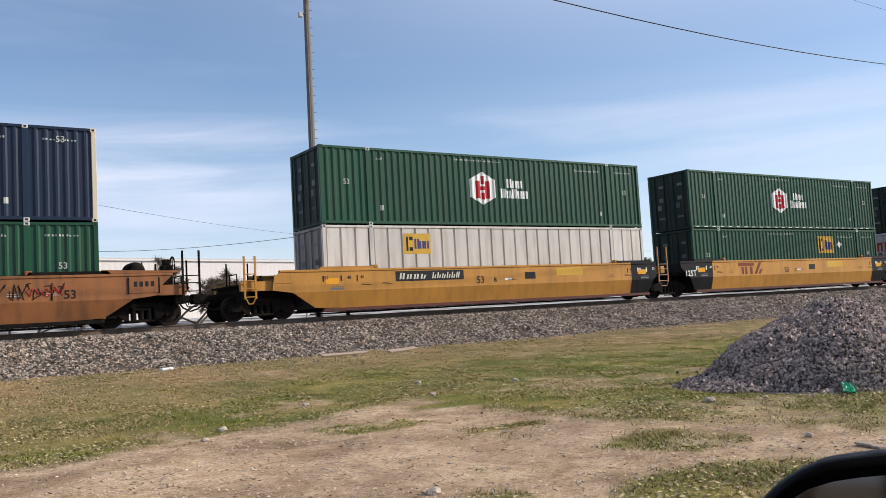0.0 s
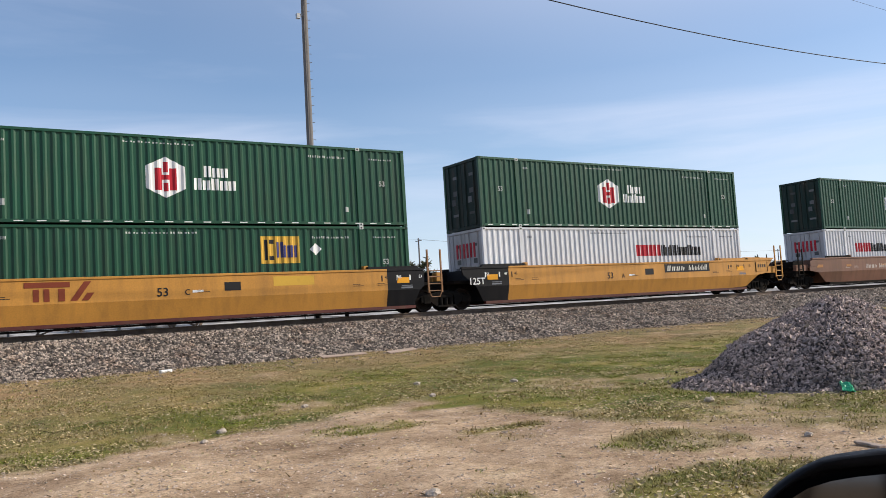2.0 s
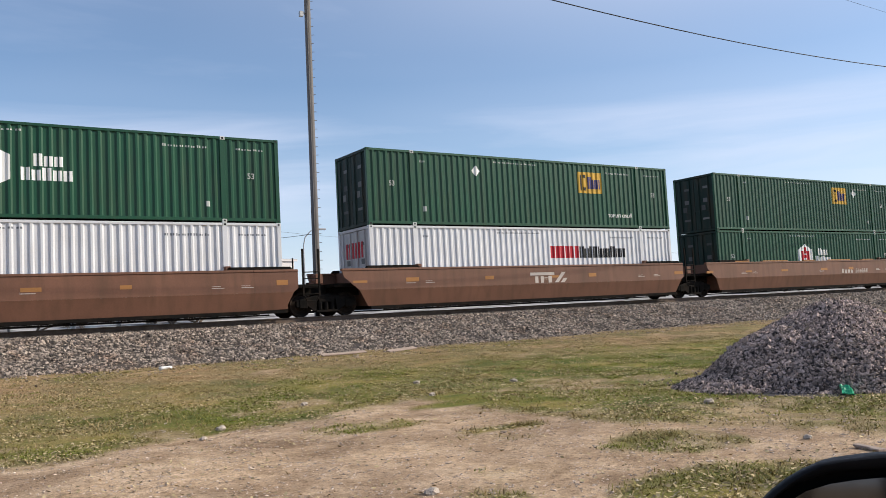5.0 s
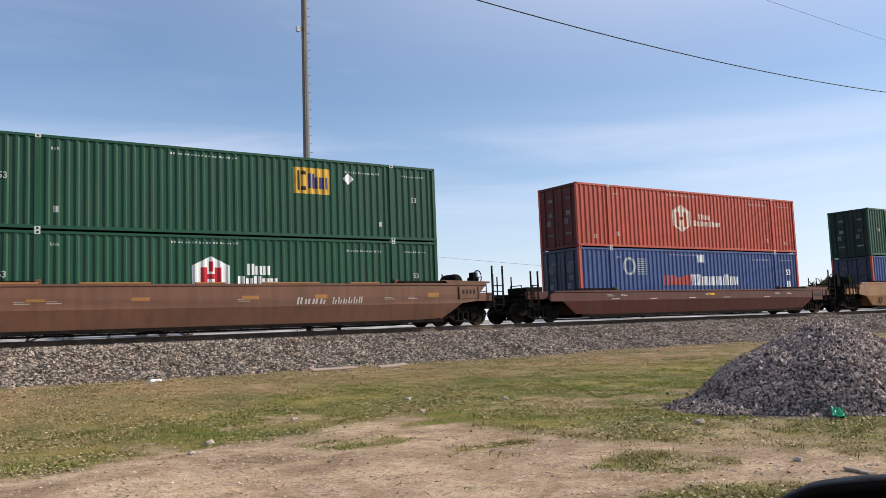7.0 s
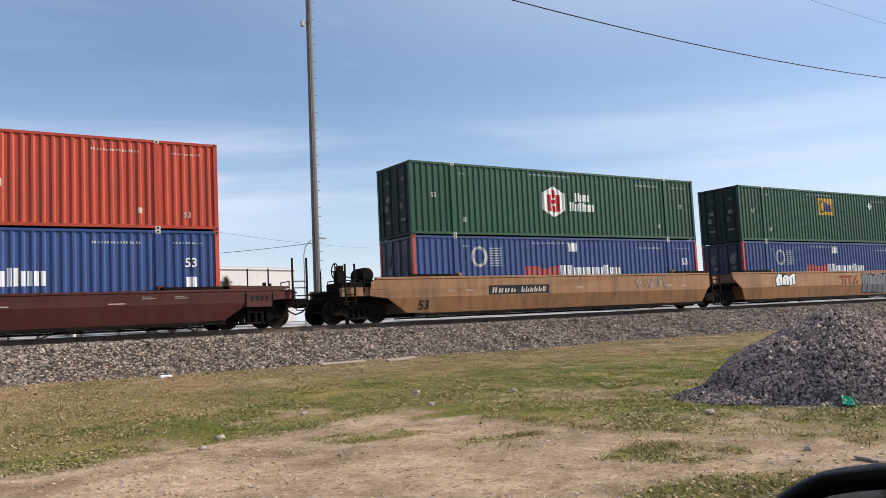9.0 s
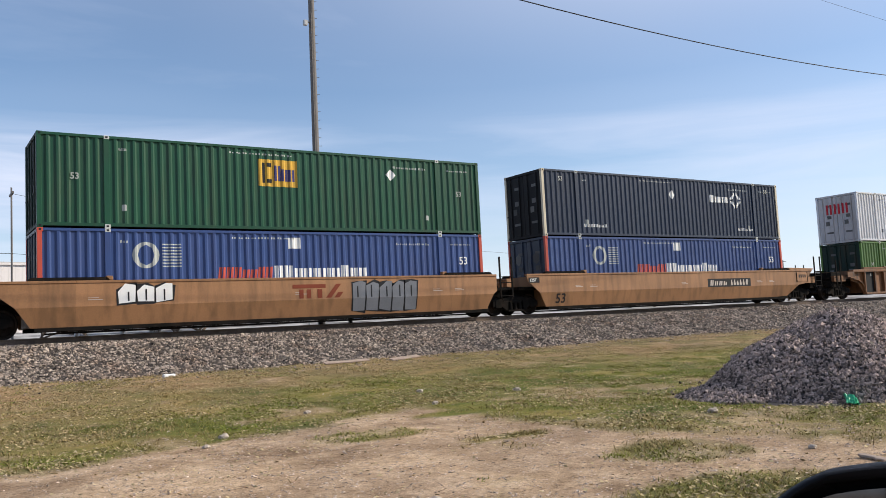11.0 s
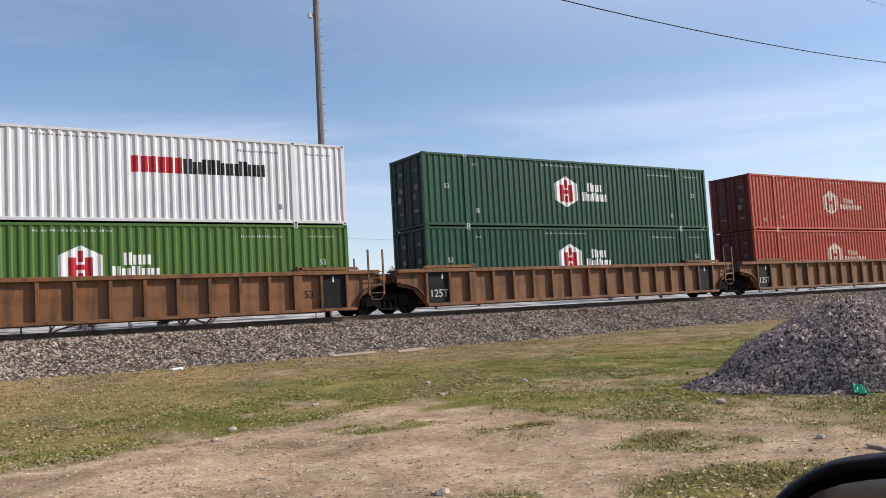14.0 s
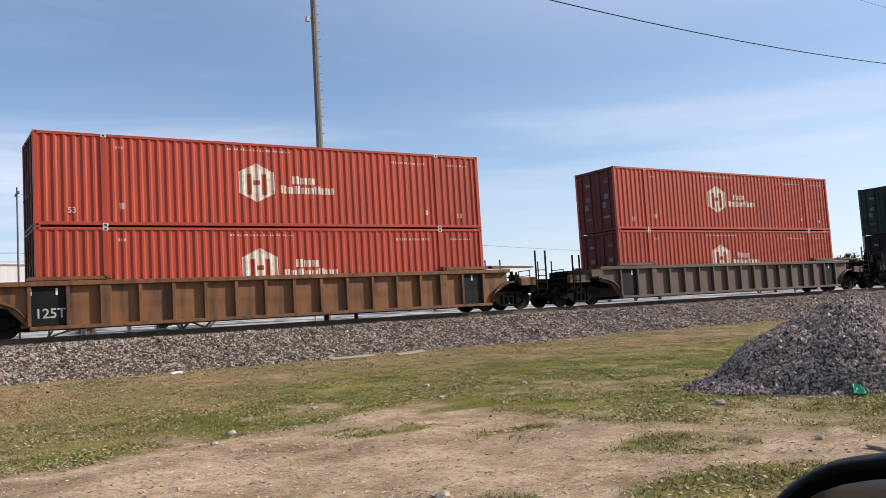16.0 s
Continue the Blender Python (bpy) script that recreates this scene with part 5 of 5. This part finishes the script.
# ---- the track ----
def track():
    t = holder("railway_track", "single railway track of worn steel rails on timber ties", "railway track", kind="structure")
    prof = [(-0.075, -0.19), (0.075, -0.19), (0.075, -0.178), (0.012, -0.155), (0.010, -0.045), (0.036, -0.035), (0.036, -0.005), (0.028, 0.0), (-0.028, 0.0), (-0.036, -0.005), (-0.036, -0.035), (-0.010, -0.045), (-0.012, -0.155), (-0.075, -0.178)]
    for y in (MID - 0.7525, MID + 0.7525):
        rail = part("rail", Geo().slab([(y + a, b - 0.0015) for a, b in prof], -400, 700), RAIL, t)
        part("running_surface", Geo().box(-400, 700, y - 0.026, y + 0.026, -0.002, 0.0), TREAD, rail)
    tie = mesh_of("tie", Geo().box(-0.115, 0.115, MID - 1.3, MID + 1.3, -0.37, -0.206), TIE, 0.012)
    plate = mesh_of("tie_plate", Geo().box(-0.09, 0.09, MID - 0.92, MID - 0.58, -0.208, -0.1885).box(-0.09, 0.09, MID + 0.58, MID + 0.92, -0.208, -0.1885), RAIL)
    r = random.Random(2)
    for i in range(150):
        o = part("tie", tie, TIE, t)
        o.location = (-12 + i * 0.5 + r.uniform(-0.03, 0.03), r.uniform(-0.05, 0.05), r.uniform(-0.012, 0.0))
        part("tie_plate", plate, RAIL, o)


track()


# ---- grass, litter and pebbles ----
def blades(n, rng, where, tall, lean, wide, tuft=1, spread=0.05):
    """Grass blades in tufts, each blade a bent strip of two pieces."""
    pts, high = [], []
    while len(pts) < n:
        x, y = where(rng)
        size = 0.6 + 0.8 * rng.random()
        for _ in range(min(tuft, n - len(pts))):
            a, b = x + rng.normal() * spread * size, y + rng.normal() * spread * size
            pts.append((a, b, height(a, b) - 0.004))
            high.append(size)
    p = np.array(pts)
    a = rng.uniform(0, 6.283, n)
    h = rng.uniform(*tall, n) * np.array(high)
    d = np.stack([np.cos(a), np.sin(a), 0 * a], -1)
    s = np.stack([-np.sin(a), np.cos(a), 0 * a], -1) * (rng.uniform(*wide, n))[:, None]
    k = rng.uniform(*lean, n)
    up = np.array([0, 0, 1.0])
    mid = p + d * (h * k * 0.35)[:, None] + up * (h * 0.6)[:, None]
    tip = p + d * (h * k)[:, None] + up * (h * 0.95)[:, None]
    v = np.stack([p - s, p + s, mid - s * 0.7, mid + s * 0.7, tip], 1).reshape(-1, 3)
    i = np.arange(n)[:, None] * 5
    f = np.concatenate([i + np.array([[0, 1, 3]]), i + np.array([[0, 3, 2]]), i + np.array([[2, 3, 4]])], 1).reshape(-1, 3)
    return v.tolist(), f.tolist()


def in_view(rng, far):
    """A place in the wedge before the camera, more of them near by."""
    d = 4.5 + far * rng.random() ** 0.9
    a = radians(3 + 62 * rng.random())
    return EYE.x + d * math.sin(a), EYE.y + d * math.cos(a)


def turf():
    rng = np.random.default_rng(5)

    def green(rng):
        while True:
            x, y = in_view(rng, 24)
            if y < -3.7 and rng.random() > bare(x, y) * 1.05 and rng.random() > parched(x, y) * 0.75 and rng.random() < 0.55 + 1.5 * rough(x, y + 20, 0.9):
                return x, y

    def straw(rng):
        while True:
            x, y = in_view(rng, 36)
            if y < -3.4 and rng.random() > bare(x, y) * 1.02 and rng.random() < 0.25 + parched(x, y):
                return x, y

    v, f = blades(105000, rng, green, (0.012, 0.042), (0.6, 2.6), (0.002, 0.006), 18, 0.065)
    heap_of("grass", BLADE, v, f, "short patchy green and yellowing grass", "grass")
    v, f = blades(60000, rng, straw, (0.015, 0.060), (0.6, 2.4), (0.003, 0.006), 8, 0.06)
    heap_of("dry_grass", STRAW, v, f, "dry straw-coloured grass on the yard", "grass")
    # dead leaves lie flat or half on edge
    n = 52000
    p = []
    while len(p) < n:
        x, y = in_view(rng, 24)
        if y < -4.5 and (rng.random() < 0.9 - 0.8 * bare(x, y)) and rng.random() < 0.55 + 1.2 * rough(x + 70, y, 0.7):
            p.append((x, y, height(x, y) + 0.012))
    p = np.array(p)
    a = rng.uniform(0, 6.283, n)
    r = rng.uniform(0.008, 0.030, n)
    tilt = rng.uniform(-0.5, 0.5, (n, 2))
    c = []
    for k in range(4):
        ang = a + k * 1.5708
        q = np.stack([np.cos(ang), np.sin(ang)], -1) * (r * (1.0 if k % 2 else 0.55))[:, None]
        c.append(np.concatenate([p[:, :2] + q, (p[:, 2] + (q * tilt).sum(1))[:, None]], 1))
    v = np.stack(c, 1).reshape(-1, 3)
    f = np.arange(4 * n).reshape(n, 4)
    heap_of("leaf_litter", LITTER, v.tolist(), f.tolist(), "pale dead leaves scattered over grass and soil", "leaves")
    m = 34000
    q = []
    while len(q) < m:
        x, y = in_view(rng, 13)
        if rng.random() < 0.15 + bare(x, y):
            q.append((x, y, height(x, y)))
    v, f = scatter_stones(np.array(q) - (0, 0, 0.002), 0.004 + 0.017 * rng.random(m) ** 3.2, rng, 0.55)
    heap_of("pebbles", PEBBLE, v, f, "pale pebbles and clods on the trodden soil", "pebbles")


turf()


# ---- the gravel heap and what lies about ----
HEAP_AT = Vector((4.78, -19.04))
HEAP_TURN = radians(-59)


def heap_top(x, y):
    dx, dy = x - HEAP_AT.x, y - HEAP_AT.y
    a = dx * math.cos(HEAP_TURN) + dy * math.sin(HEAP_TURN)
    b = -dx * math.sin(HEAP_TURN) + dy * math.cos(HEAP_TURN)
    a = a * 1.25 if a > 0 else a
    r = math.hypot(a / 2.2, b / 2.45) * (1 + 0.10 * rough(x, y, 0.5, 3))
    return 1.13 * max(0.0, 1 - r ** 1.75) + 0.11 * max(0.0, 1.3 - r) + 0.22 * max(0.0, 1 - ((x - 2.75) ** 2 + (y + 18.5) ** 2) / 1.0) + 0.05 * rough(x, y, 1.6) * smooth(1.05, 0.8, r) - 0.03


def gravel_heap():
    h = holder("gravel_heap", "heap of blue-grey crushed stone on the grass", "gravel heap")
    n = 90
    g = Geo()
    xs = [HEAP_AT.x - 4.2 + 9.0 * i / (n - 1) for i in range(n)]
    ys = [HEAP_AT.y - 4.2 + 8.4 * i / (n - 1) for i in range(n)]
    base = -1.475
    v = [(x, y, base + heap_top(x, y)) for y in ys for x in xs]
    f = [(j * n + i, j * n + i + 1, (j + 1) * n + i + 1, (j + 1) * n + i) for j in range(n - 1) for i in range(n - 1)
         if max(heap_top(xs[i], ys[j]), heap_top(xs[i + 1], ys[j + 1])) > -0.025]
    # dark sheet under the stones, the gaps' shade in its colour
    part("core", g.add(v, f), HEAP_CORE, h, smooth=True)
    rng = np.random.default_rng(9)
    p = []
    while len(p) < 42000:
        x, y = xs[0] + 9.0 * rng.random(), ys[0] + 8.4 * rng.random()
        t = heap_top(x, y)
        if t > 0.0 or (t > -0.031 and rng.random() < 0.004 and math.hypot(x - HEAP_AT.x, y - HEAP_AT.y) < 3.2):
            p.append((x, y, base + max(t, 0.0) + 0.005))
    p = np.array(p)
    v, f = scatter_stones(p, rng.uniform(0.014, 0.037, len(p)) * np.where(rng.random(len(p)) < 0.07, 1.5, 1.0), rng, 1.0)
    heap_of("crushed_stone", HEAP, v, f, "sharp crushed stones", "", h)


gravel_heap()


def lay(name, geo, mat, label, category, m, bevel=0.006):
    ob = thing(name, geo, mat, label, category, bevel=bevel)
    ob.matrix_world = m
    return ob


def ragged(w, d, h, seed):
    r = random.Random(seed)
    top = [(w * (i / 5 - 0.5), -d / 2 + r.uniform(-0.02, 0.02)) for i in range(6)] + [(w * (0.5 - i / 5), d / 2 + r.uniform(-0.02, 0.02)) for i in range(6)]
    n = len(top)
    g = Geo()
    return g.add([(x, y, 0) for x, y in top] + [(x, y, h) for x, y in top], [tuple(range(n - 1, -1, -1)), tuple(range(n, 2 * n))] + [(i, (i + 1) % n, (i + 1) % n + n, i + n) for i in range(n)])


lay("board", ragged(1.5, 0.2, 0.03, 1), BOARD, "weathered pale board lying at the ballast's foot", "board", pose(2.75, -4.9, height(2.75, -4.9) + 0.03, 14, 0, 4))
lay("board", ragged(1.15, 0.22, 0.035, 2), BOARD, "short weathered pale board at the ballast's foot", "board", pose(4.65, -5.0, height(4.65, -5.0) + 0.03, 14, -2, 14))
lay("board", ragged(0.34, 0.08, 0.025, 3), BOARD, "broken board on the trodden soil", "board", pose(-0.92, -22.7, height(-0.92, -22.7) + 0.01, 0, 0, 70))
lay("pale_block", ragged(0.32, 0.14, 0.08, 4), SIGN_WHITE, "white block lying in the dry grass", "rubble", pose(-2.35, -4.9, height(-2.35, -4.9), 0, 0, 10), 0.02)


def rock(name, x, y, r, mat, label, seed):
    rng = np.random.default_rng(seed)
    bm = bmesh.new()
    bmesh.ops.create_icosphere(bm, subdivisions=2, radius=r)
    for v in bm.verts:
        v.co *= 1 + 0.42 * noise.noise(v.co * (2.0 / r) + Vector((seed * 3.1, 0, 0)))
        v.co.z *= 0.62
    me = bpy.data.meshes.new(name)
    bm.to_mesh(me)
    bm.free()
    me.materials.append(mat)
    ob = tagged(new(name, me), label, "rock", "loose rocks")
    ob.location = (x, y, height(x, y) + r * 0.3)


for i, (x, y, r) in enumerate(((-4.5, -15.75, 0.07), (0.4, -12.8, 0.07), (-0.7, -15.1, 0.06), (1.05, -19.35, 0.07), (-0.6, -21.9, 0.045), (-5.0, -16.6, 0.05), (-2.6, -14.2, 0.06), (-5.6, -21.6, 0.05), (1.8, -14.1, 0.07), (-4.65, -21.3, 0.06))):
    rock("rock", x, y, r, ROCK, "pale rock lying on the yard", i)
for i, (x, y) in enumerate(((25.9, -2.6), (24.8, -3.2))):
    rock("rock", x, y, 0.22, SIGN_PALE, "pale slab of rubble at the ballast's foot", 30 + i)


def film_scrap():
    r = random.Random(6)
    n = 9
    v = [(0.30 * (i / (n - 1) - 0.5), 0.17 * (j / (n - 1) - 0.5), 0.055 * math.sin(3.1 * i / (n - 1)) * math.sin(3.1 * j / (n - 1)) + r.uniform(-0.025, 0.025)) for j in range(n) for i in range(n)]
    v2 = [(x, y, z - 0.012) for x, y, z in v]
    q = lambda k: [(k + j * n + i, k + j * n + i + 1, k + (j + 1) * n + i + 1, k + (j + 1) * n + i) for j in range(n - 1) for i in range(n - 1)]
    ob = thing("plastic_scrap", Geo().add(v + v2, q(0) + [tuple(reversed(t)) for t in q(n * n)]), FILM, "crumpled green plastic film on the heap's foot", "litter")
    x, y = 2.66, -20.36
    ob.matrix_world = pose(x, y, -1.475 + heap_top(x, y) + 0.06, 24, -10, 40)


film_scrap()


# ---- poles, wires, far buildings and trees ----
def mast():
    m = holder("utility_mast", "tall weathered pole with climbing steps behind the track", "pole")
    x, y = 7.75, 7.6
    z0 = height(x, y)
    tip = Vector((x + 0.10, y, 19.5))
    foot = Vector((x, y, z0))
    part("shaft", Geo().rod(foot, tip, 0.175, 14, 0.13), POLE, m, smooth=True)
    for i in range(42):
        t = (2.6 + i * 0.4) / 20.3
        p = foot.lerp(tip, t)
        s = 0.175 - 0.045 * t
        o = part("step", Geo().rod((0, 0, 0), (0.11, -0.07, 0), 0.014, 5), GALVANISED, m)
        o.location = p + Vector((s * 0.8, -s * 0.5, 0)) if i % 2 == 0 else p + Vector((s * 0.8 - 0.02, -s * 0.5, 0))
    p = foot.lerp(tip, 0.73)
    part("lamp_bracket", Geo().box(-0.36, -0.1, -0.06, 0.06, -0.04, 0.04).box(-0.40, -0.24, -0.09, 0.09, -0.18, 0.05), GALVANISED, m).location = p
    part("conduit", Geo().rod(foot + Vector((-0.12, -0.2, 0)), foot.lerp(tip, 0.75) + Vector((-0.08, -0.13, 0)), 0.03, 6), POLE, m)


mast()


def cable(name, a, b, sag, r, label, parts=40):
    a, b = Vector(a), Vector(b)
    pts = [a.lerp(b, i / parts) - Vector((0, 0, sag * 4 * (i / parts) * (1 - i / parts))) for i in range(parts + 1)]
    return thing(name, Geo().tube(pts, r, 6), WIRE, label, "cable")


def wire_pole(x, y, top, r=0.15):
    p = holder("utility_pole", "grey wooden utility pole carrying cables", "pole", "utility poles")
    z = height(x, y)
    part("shaft", Geo().rod((x, y, z), (x, y, top), r, 12, r * 0.7), POLE, p, smooth=True)
    part("cross_arm", Geo().box(x - 0.06, x + 0.06, y - 0.9, y + 0.9, top - 0.5, top - 0.38), POLE, p)


wire_pole(-14, -7, 15.2), wire_pole(64, -7, 15.2)
cable("overhead_cable", (-14, -7.16, 11.78), (64, -7.16, 14.35), 3.26, 0.018, "dark twisted cable overhead beside the track")
cable("overhead_cable", (-14, -7.6, 14.0), (64, -7.6, 12.3), 0.75, 0.006, "thin dark wire high overhead beside the track")
wire_pole(-2.1, 33, 9.9, 0.075), wire_pole(62, 86, 12.0, 0.16)
cable("far_cable", (-2.1, 33, 9.5), (62, 86, 11.8), 1.2, 0.012, "thin far cable between utility poles")
cable("far_cable", (-40, 30, 6.6), (-2.1, 33, 5.6), 0.3, 0.018, "thin far cable between utility poles")
cable("far_cable", (-2.1, 33, 5.6), (7.7, 7.7, 3.75), 0.46, 0.012, "thin far cable between utility poles")
cable("far_cable", (62, 86, 11.8), (190, 110, 11), 1.0, 0.02, "thin far cable between utility poles")
wire_pole(190, 110, 11.4, 0.16)


def street_lamp(x, y):
    p = holder("street_lamp", "slim grey street lamp with a curved arm", "street lamp")
    z = height(x, y)
    part("post", Geo().rod((x, y, z), (x, y, 5.1), 0.07, 8, 0.05), GALVANISED, p)
    arm = [(x, y, 5.1), (x + 0.15, y, 5.7), (x + 0.6, y, 6.15), (x + 1.3, y, 6.3)]
    part("arm", Geo().tube(arm, 0.04), GALVANISED, p)
    part("lamp_head", Geo().box(x + 1.2, x + 1.75, y - 0.12, y + 0.12, 6.22, 6.34), GALVANISED, p, bevel=0.03)


street_lamp(16.0, 27.5)


def warehouse():
    h = holder("warehouse", "long white metal-clad warehouse behind the track", "building")
    a, b = Vector((-22, 50.3, 0)), Vector((31.4, 64.8, 0))
    way = (b - a).normalized()
    side = Vector((-way.y, way.x, 0))
    length = (b - a).length
    z0, z1 = 0.3, 6.92
    m = Matrix.Translation(a) @ Matrix(((way.x, side.x, 0, 0), (way.y, side.y, 0, 0), (0, 0, 1, 0), (0, 0, 0, 1)))
    n = int(length / 0.6)
    line = [(0.6 * i + d, y) for i in range(n) for d, y in ((0, -0.007), (0.34, -0.007), (0.40, 0.0), (0.54, 0.0))]
    g = Geo().add([(x, y, z) for x, y in line for z in (z0, z1)], [(2 * i, 2 * i + 2, 2 * i + 3, 2 * i + 1) for i in range(len(line) - 1)])
    part("wall", g, WALLING, h)
    part("gable_wall", Geo().box(0, 0.2, 0.2, 25, z0, z1).box(length - 0.2, length, 0.2, 25, z0, z1).box(0, length, 25, 25.2, z0, z1), WALLING, h)
    part("roof", Geo().slab([(-0.15, z1), (12.5, z1 + 0.7), (25.3, z1), (25.3, z1 + 0.12), (12.5, z1 + 0.85), (-0.15, z1 + 0.12)], -0.2, length + 0.2), TRIM, h)
    part("gutter", Geo().box(-0.2, length + 0.2, -0.2, -0.03, z1 - 0.16, z1 + 0.02), WALLING, h)
    for x in (8, 20, 34, 48):
        d = part("roller_door", Geo().box(x, x + 3.6, -0.06, -0.032, z0, 4.4), TRIM, h)
        for i in range(9):
            part("slat", Geo().box(x, x + 3.6, -0.075, -0.061, z0 + 0.05 + i * 0.45, z0 + 0.42 + i * 0.45), WALLING, d)
    h.matrix_world = m


warehouse()


def bollard(x, y, label, mat):
    b = thing("bollard", Geo().rod((0, 0, -1.0), (0, 0, 0.30), 0.09, 12).rod((0, 0, 0.30), (0, 0, 0.36), 0.09, 12, 0.04), mat, label, "bollard", "bollards", smooth=True)
    b.location = (x, y, 0)


bollard(-2.7, 6.2, "white painted steel bollard behind the track", SIGN_WHITE)
bollard(-1.1, 6.2, "white painted steel bollard behind the track", SIGN_WHITE)
bollard(7.0, 6.0, "dark steel bollard behind the track", GRIME)
bollard(8.4, 6.0, "dark steel bollard behind the track", GRIME)


def tree(x, y, tall, spread, seed, leafy, label):
    """A winter tree: forked trunk, limbs, many thin twigs and some dull leaves."""
    r = random.Random(seed)
    t = holder("tree", label, "tree", "trees behind the track")
    z = height(x, y)
    wood, tips = Geo(), []

    def grow(p, way, length, rad, depth):
        q = p + way * length
        wood.rod(p, q, rad, 6 if depth > 1 else 4, rad * 0.66)
        if depth == 0:
            tips.append((p, q))
            return
        for _ in range(3 if depth > 1 else 4):
            turn = Vector((r.gauss(0, 1), r.gauss(0, 1), r.gauss(0.25, 0.6))) * 0.62
            w = (way + turn).normalized()
            grow(p.lerp(q, r.uniform(0.6, 1.0)), w, length * r.uniform(0.6, 0.82), rad * 0.6, depth - 1)

    for k in range(3):
        w = Vector((r.gauss(0, 0.6) * spread / tall, r.gauss(0, 0.5), 1)).normalized()
        grow(Vector((x + r.uniform(-0.2, 0.2), y, z)), w, tall * 0.30, tall * 0.016, 4)
    part("trunk", wood, BARK, t)
    v, f = [], []
    for p, q in tips:
        for _ in range(8 if leafy else 40):
            a = p.lerp(q, r.random())
            d = Vector((r.gauss(0, 1), r.gauss(0, 1), r.gauss(0.3, 0.8))).normalized() * tall * r.uniform(0.04, 0.10)
            s = Vector((r.gauss(0, 1), r.gauss(0, 1), r.gauss(0, 1))).normalized() * (tall * (0.016 if leafy else 0.0036))
            k = len(v)
            v += [tuple(a - s), tuple(a + s), tuple(a + d + s * 0.4)]
            f.append((k, k + 1, k + 2))
    heap_of("crown", LEAF if leafy else TWIG, v, f, "", "", t)


def place(az, d):
    a = radians(az)
    return EYE.x + d * math.sin(a), EYE.y + d * math.cos(a)


for i, (az, d, tall, spread, leafy) in enumerate(((15.3, 62, 6.5, 9, False), (16.9, 64, 6.3, 9, False), (7.3, 58, 4.9, 9, False), (43.9, 90, 6.2, 5, True), (45.6, 92, 6.6, 6, True), (47.2, 95, 6.0, 5, True), (30.4, 85, 7.4, 4, False), (32.1, 80, 6.6, 2, True),
                                               (35.1, 84, 5.9, 4, False), (53.4, 110, 5.8, 5, True), (54.4, 112, 6.0, 5, True), (55.5, 114, 5.7, 5, True), (58.8, 130, 7.0, 6, True), (40.0, 120, 5.0, 5, True), (50.2, 125, 5.2, 5, True), (27.6, 110, 5.2, 5, True))):
    x, y = place(az, d)
    tree(x, y, tall - 0.4, spread, i, leafy, "bare winter tree with grey twigs" if not leafy else "scrubby winter tree with dull leaves")


for i, (az, d, tall) in enumerate(((196, 17, 8.0), (203, 15, 7.0), (208, 19, 8.5), (214, 16, 7.5), (221, 18, 8.0))):
    x, y = place(az, d)
    tree(x, y, tall, 5, 40 + i, False, "bare winter tree at the yard's back edge")


# ---- the car mirror beside the camera ----
def wing_mirror():
    h = holder("car_wing_mirror", "black plastic wing mirror on a parked car's door", "wing mirror")
    d = 0.95
    az, el = 60.4, -16.0
    a, e = radians(az), radians(el)
    c = EYE + d * Vector((math.sin(a) * math.cos(e), math.cos(a) * math.cos(e), math.sin(e)))
    bm = bmesh.new()
    bmesh.ops.create_uvsphere(bm, u_segments=40, v_segments=24, radius=1.0)
    for v in bm.verts:
        x, y, z = v.co
        k = (abs(x) ** 3.2 + abs(z) ** 2.7) ** (1 / 3.0) if abs(x) + abs(z) > 1e-6 else 1
        deep = y * 0.062 if y > 0 else -0.012 + 0.036 * smooth(0.88, 0.80, k)
        v.co = Vector((x * 0.130 * min(1.12, 1.06 / max(k, 0.6)), deep, z * 0.098 * min(1.12, 1.06 / max(k, 0.6))))
    me = bpy.data.meshes.new("housing")
    bm.to_mesh(me)
    bm.free()
    me.materials.append(PLASTIC)
    me.shade_smooth()
    part("housing", me, PLASTIC, h)
    n = 32
    ring = []
    for i in range(n):
        t = 2 * math.pi * i / n
        cx, cz = math.cos(t), math.sin(t)
        k = (abs(cx) ** 3.2 + abs(cz) ** 2.7) ** (1 / 3.0)
        ring.append((cx / k * 0.112, cz / k * 0.080))
    glass = part("glass", Geo().prism(ring, -0.001, 0.001), GLASS, h)
    glass.matrix_basis = pose(0, 0.002, 0, -8)
    part("mount", Geo().box(0.10, 0.21, 0.0, 0.05, -0.07, 0.0), PLASTIC, h, bevel=0.01)
    part("door_skin", Geo().box(0.20, 0.26, -0.9, 0.05, -1.16, 0.02), PLASTIC, h, "black door of the parked car", bevel=0.02)
    h.matrix_world = Matrix.Translation(c) @ Euler((radians(2), radians(-4), radians(-az + 16))).to_matrix().to_4x4()


wing_mirror()


# ---- what moves ----
def along(t):
    """How far the train has run, in metres, at t seconds."""
    return 0.016083 * t * t + 16.0309 * t - 24.104


def motions():
    steps = [i * 0.5 for i in range(33)]
    for x, car, lower, upper in TRAIN:
        for ob, z in ((car, 0.0), (lower, 0.36), (upper, 3.27)):
            walk(ob, [(t, pose(x - along(t), 0, z)) for t in steps])
    # the wheels roll: one row for each thirtieth of a second
    ticks = [i / 30 for i in range(481)]
    turns = [Matrix.Rotation(-along(t) / RADIUS, 4, "Y") for t in ticks]
    for w in WHEELS:
        at = Matrix.Translation(w.location)
        walk(w, [(t, at @ q) for t, q in zip(ticks, turns)])


motions()
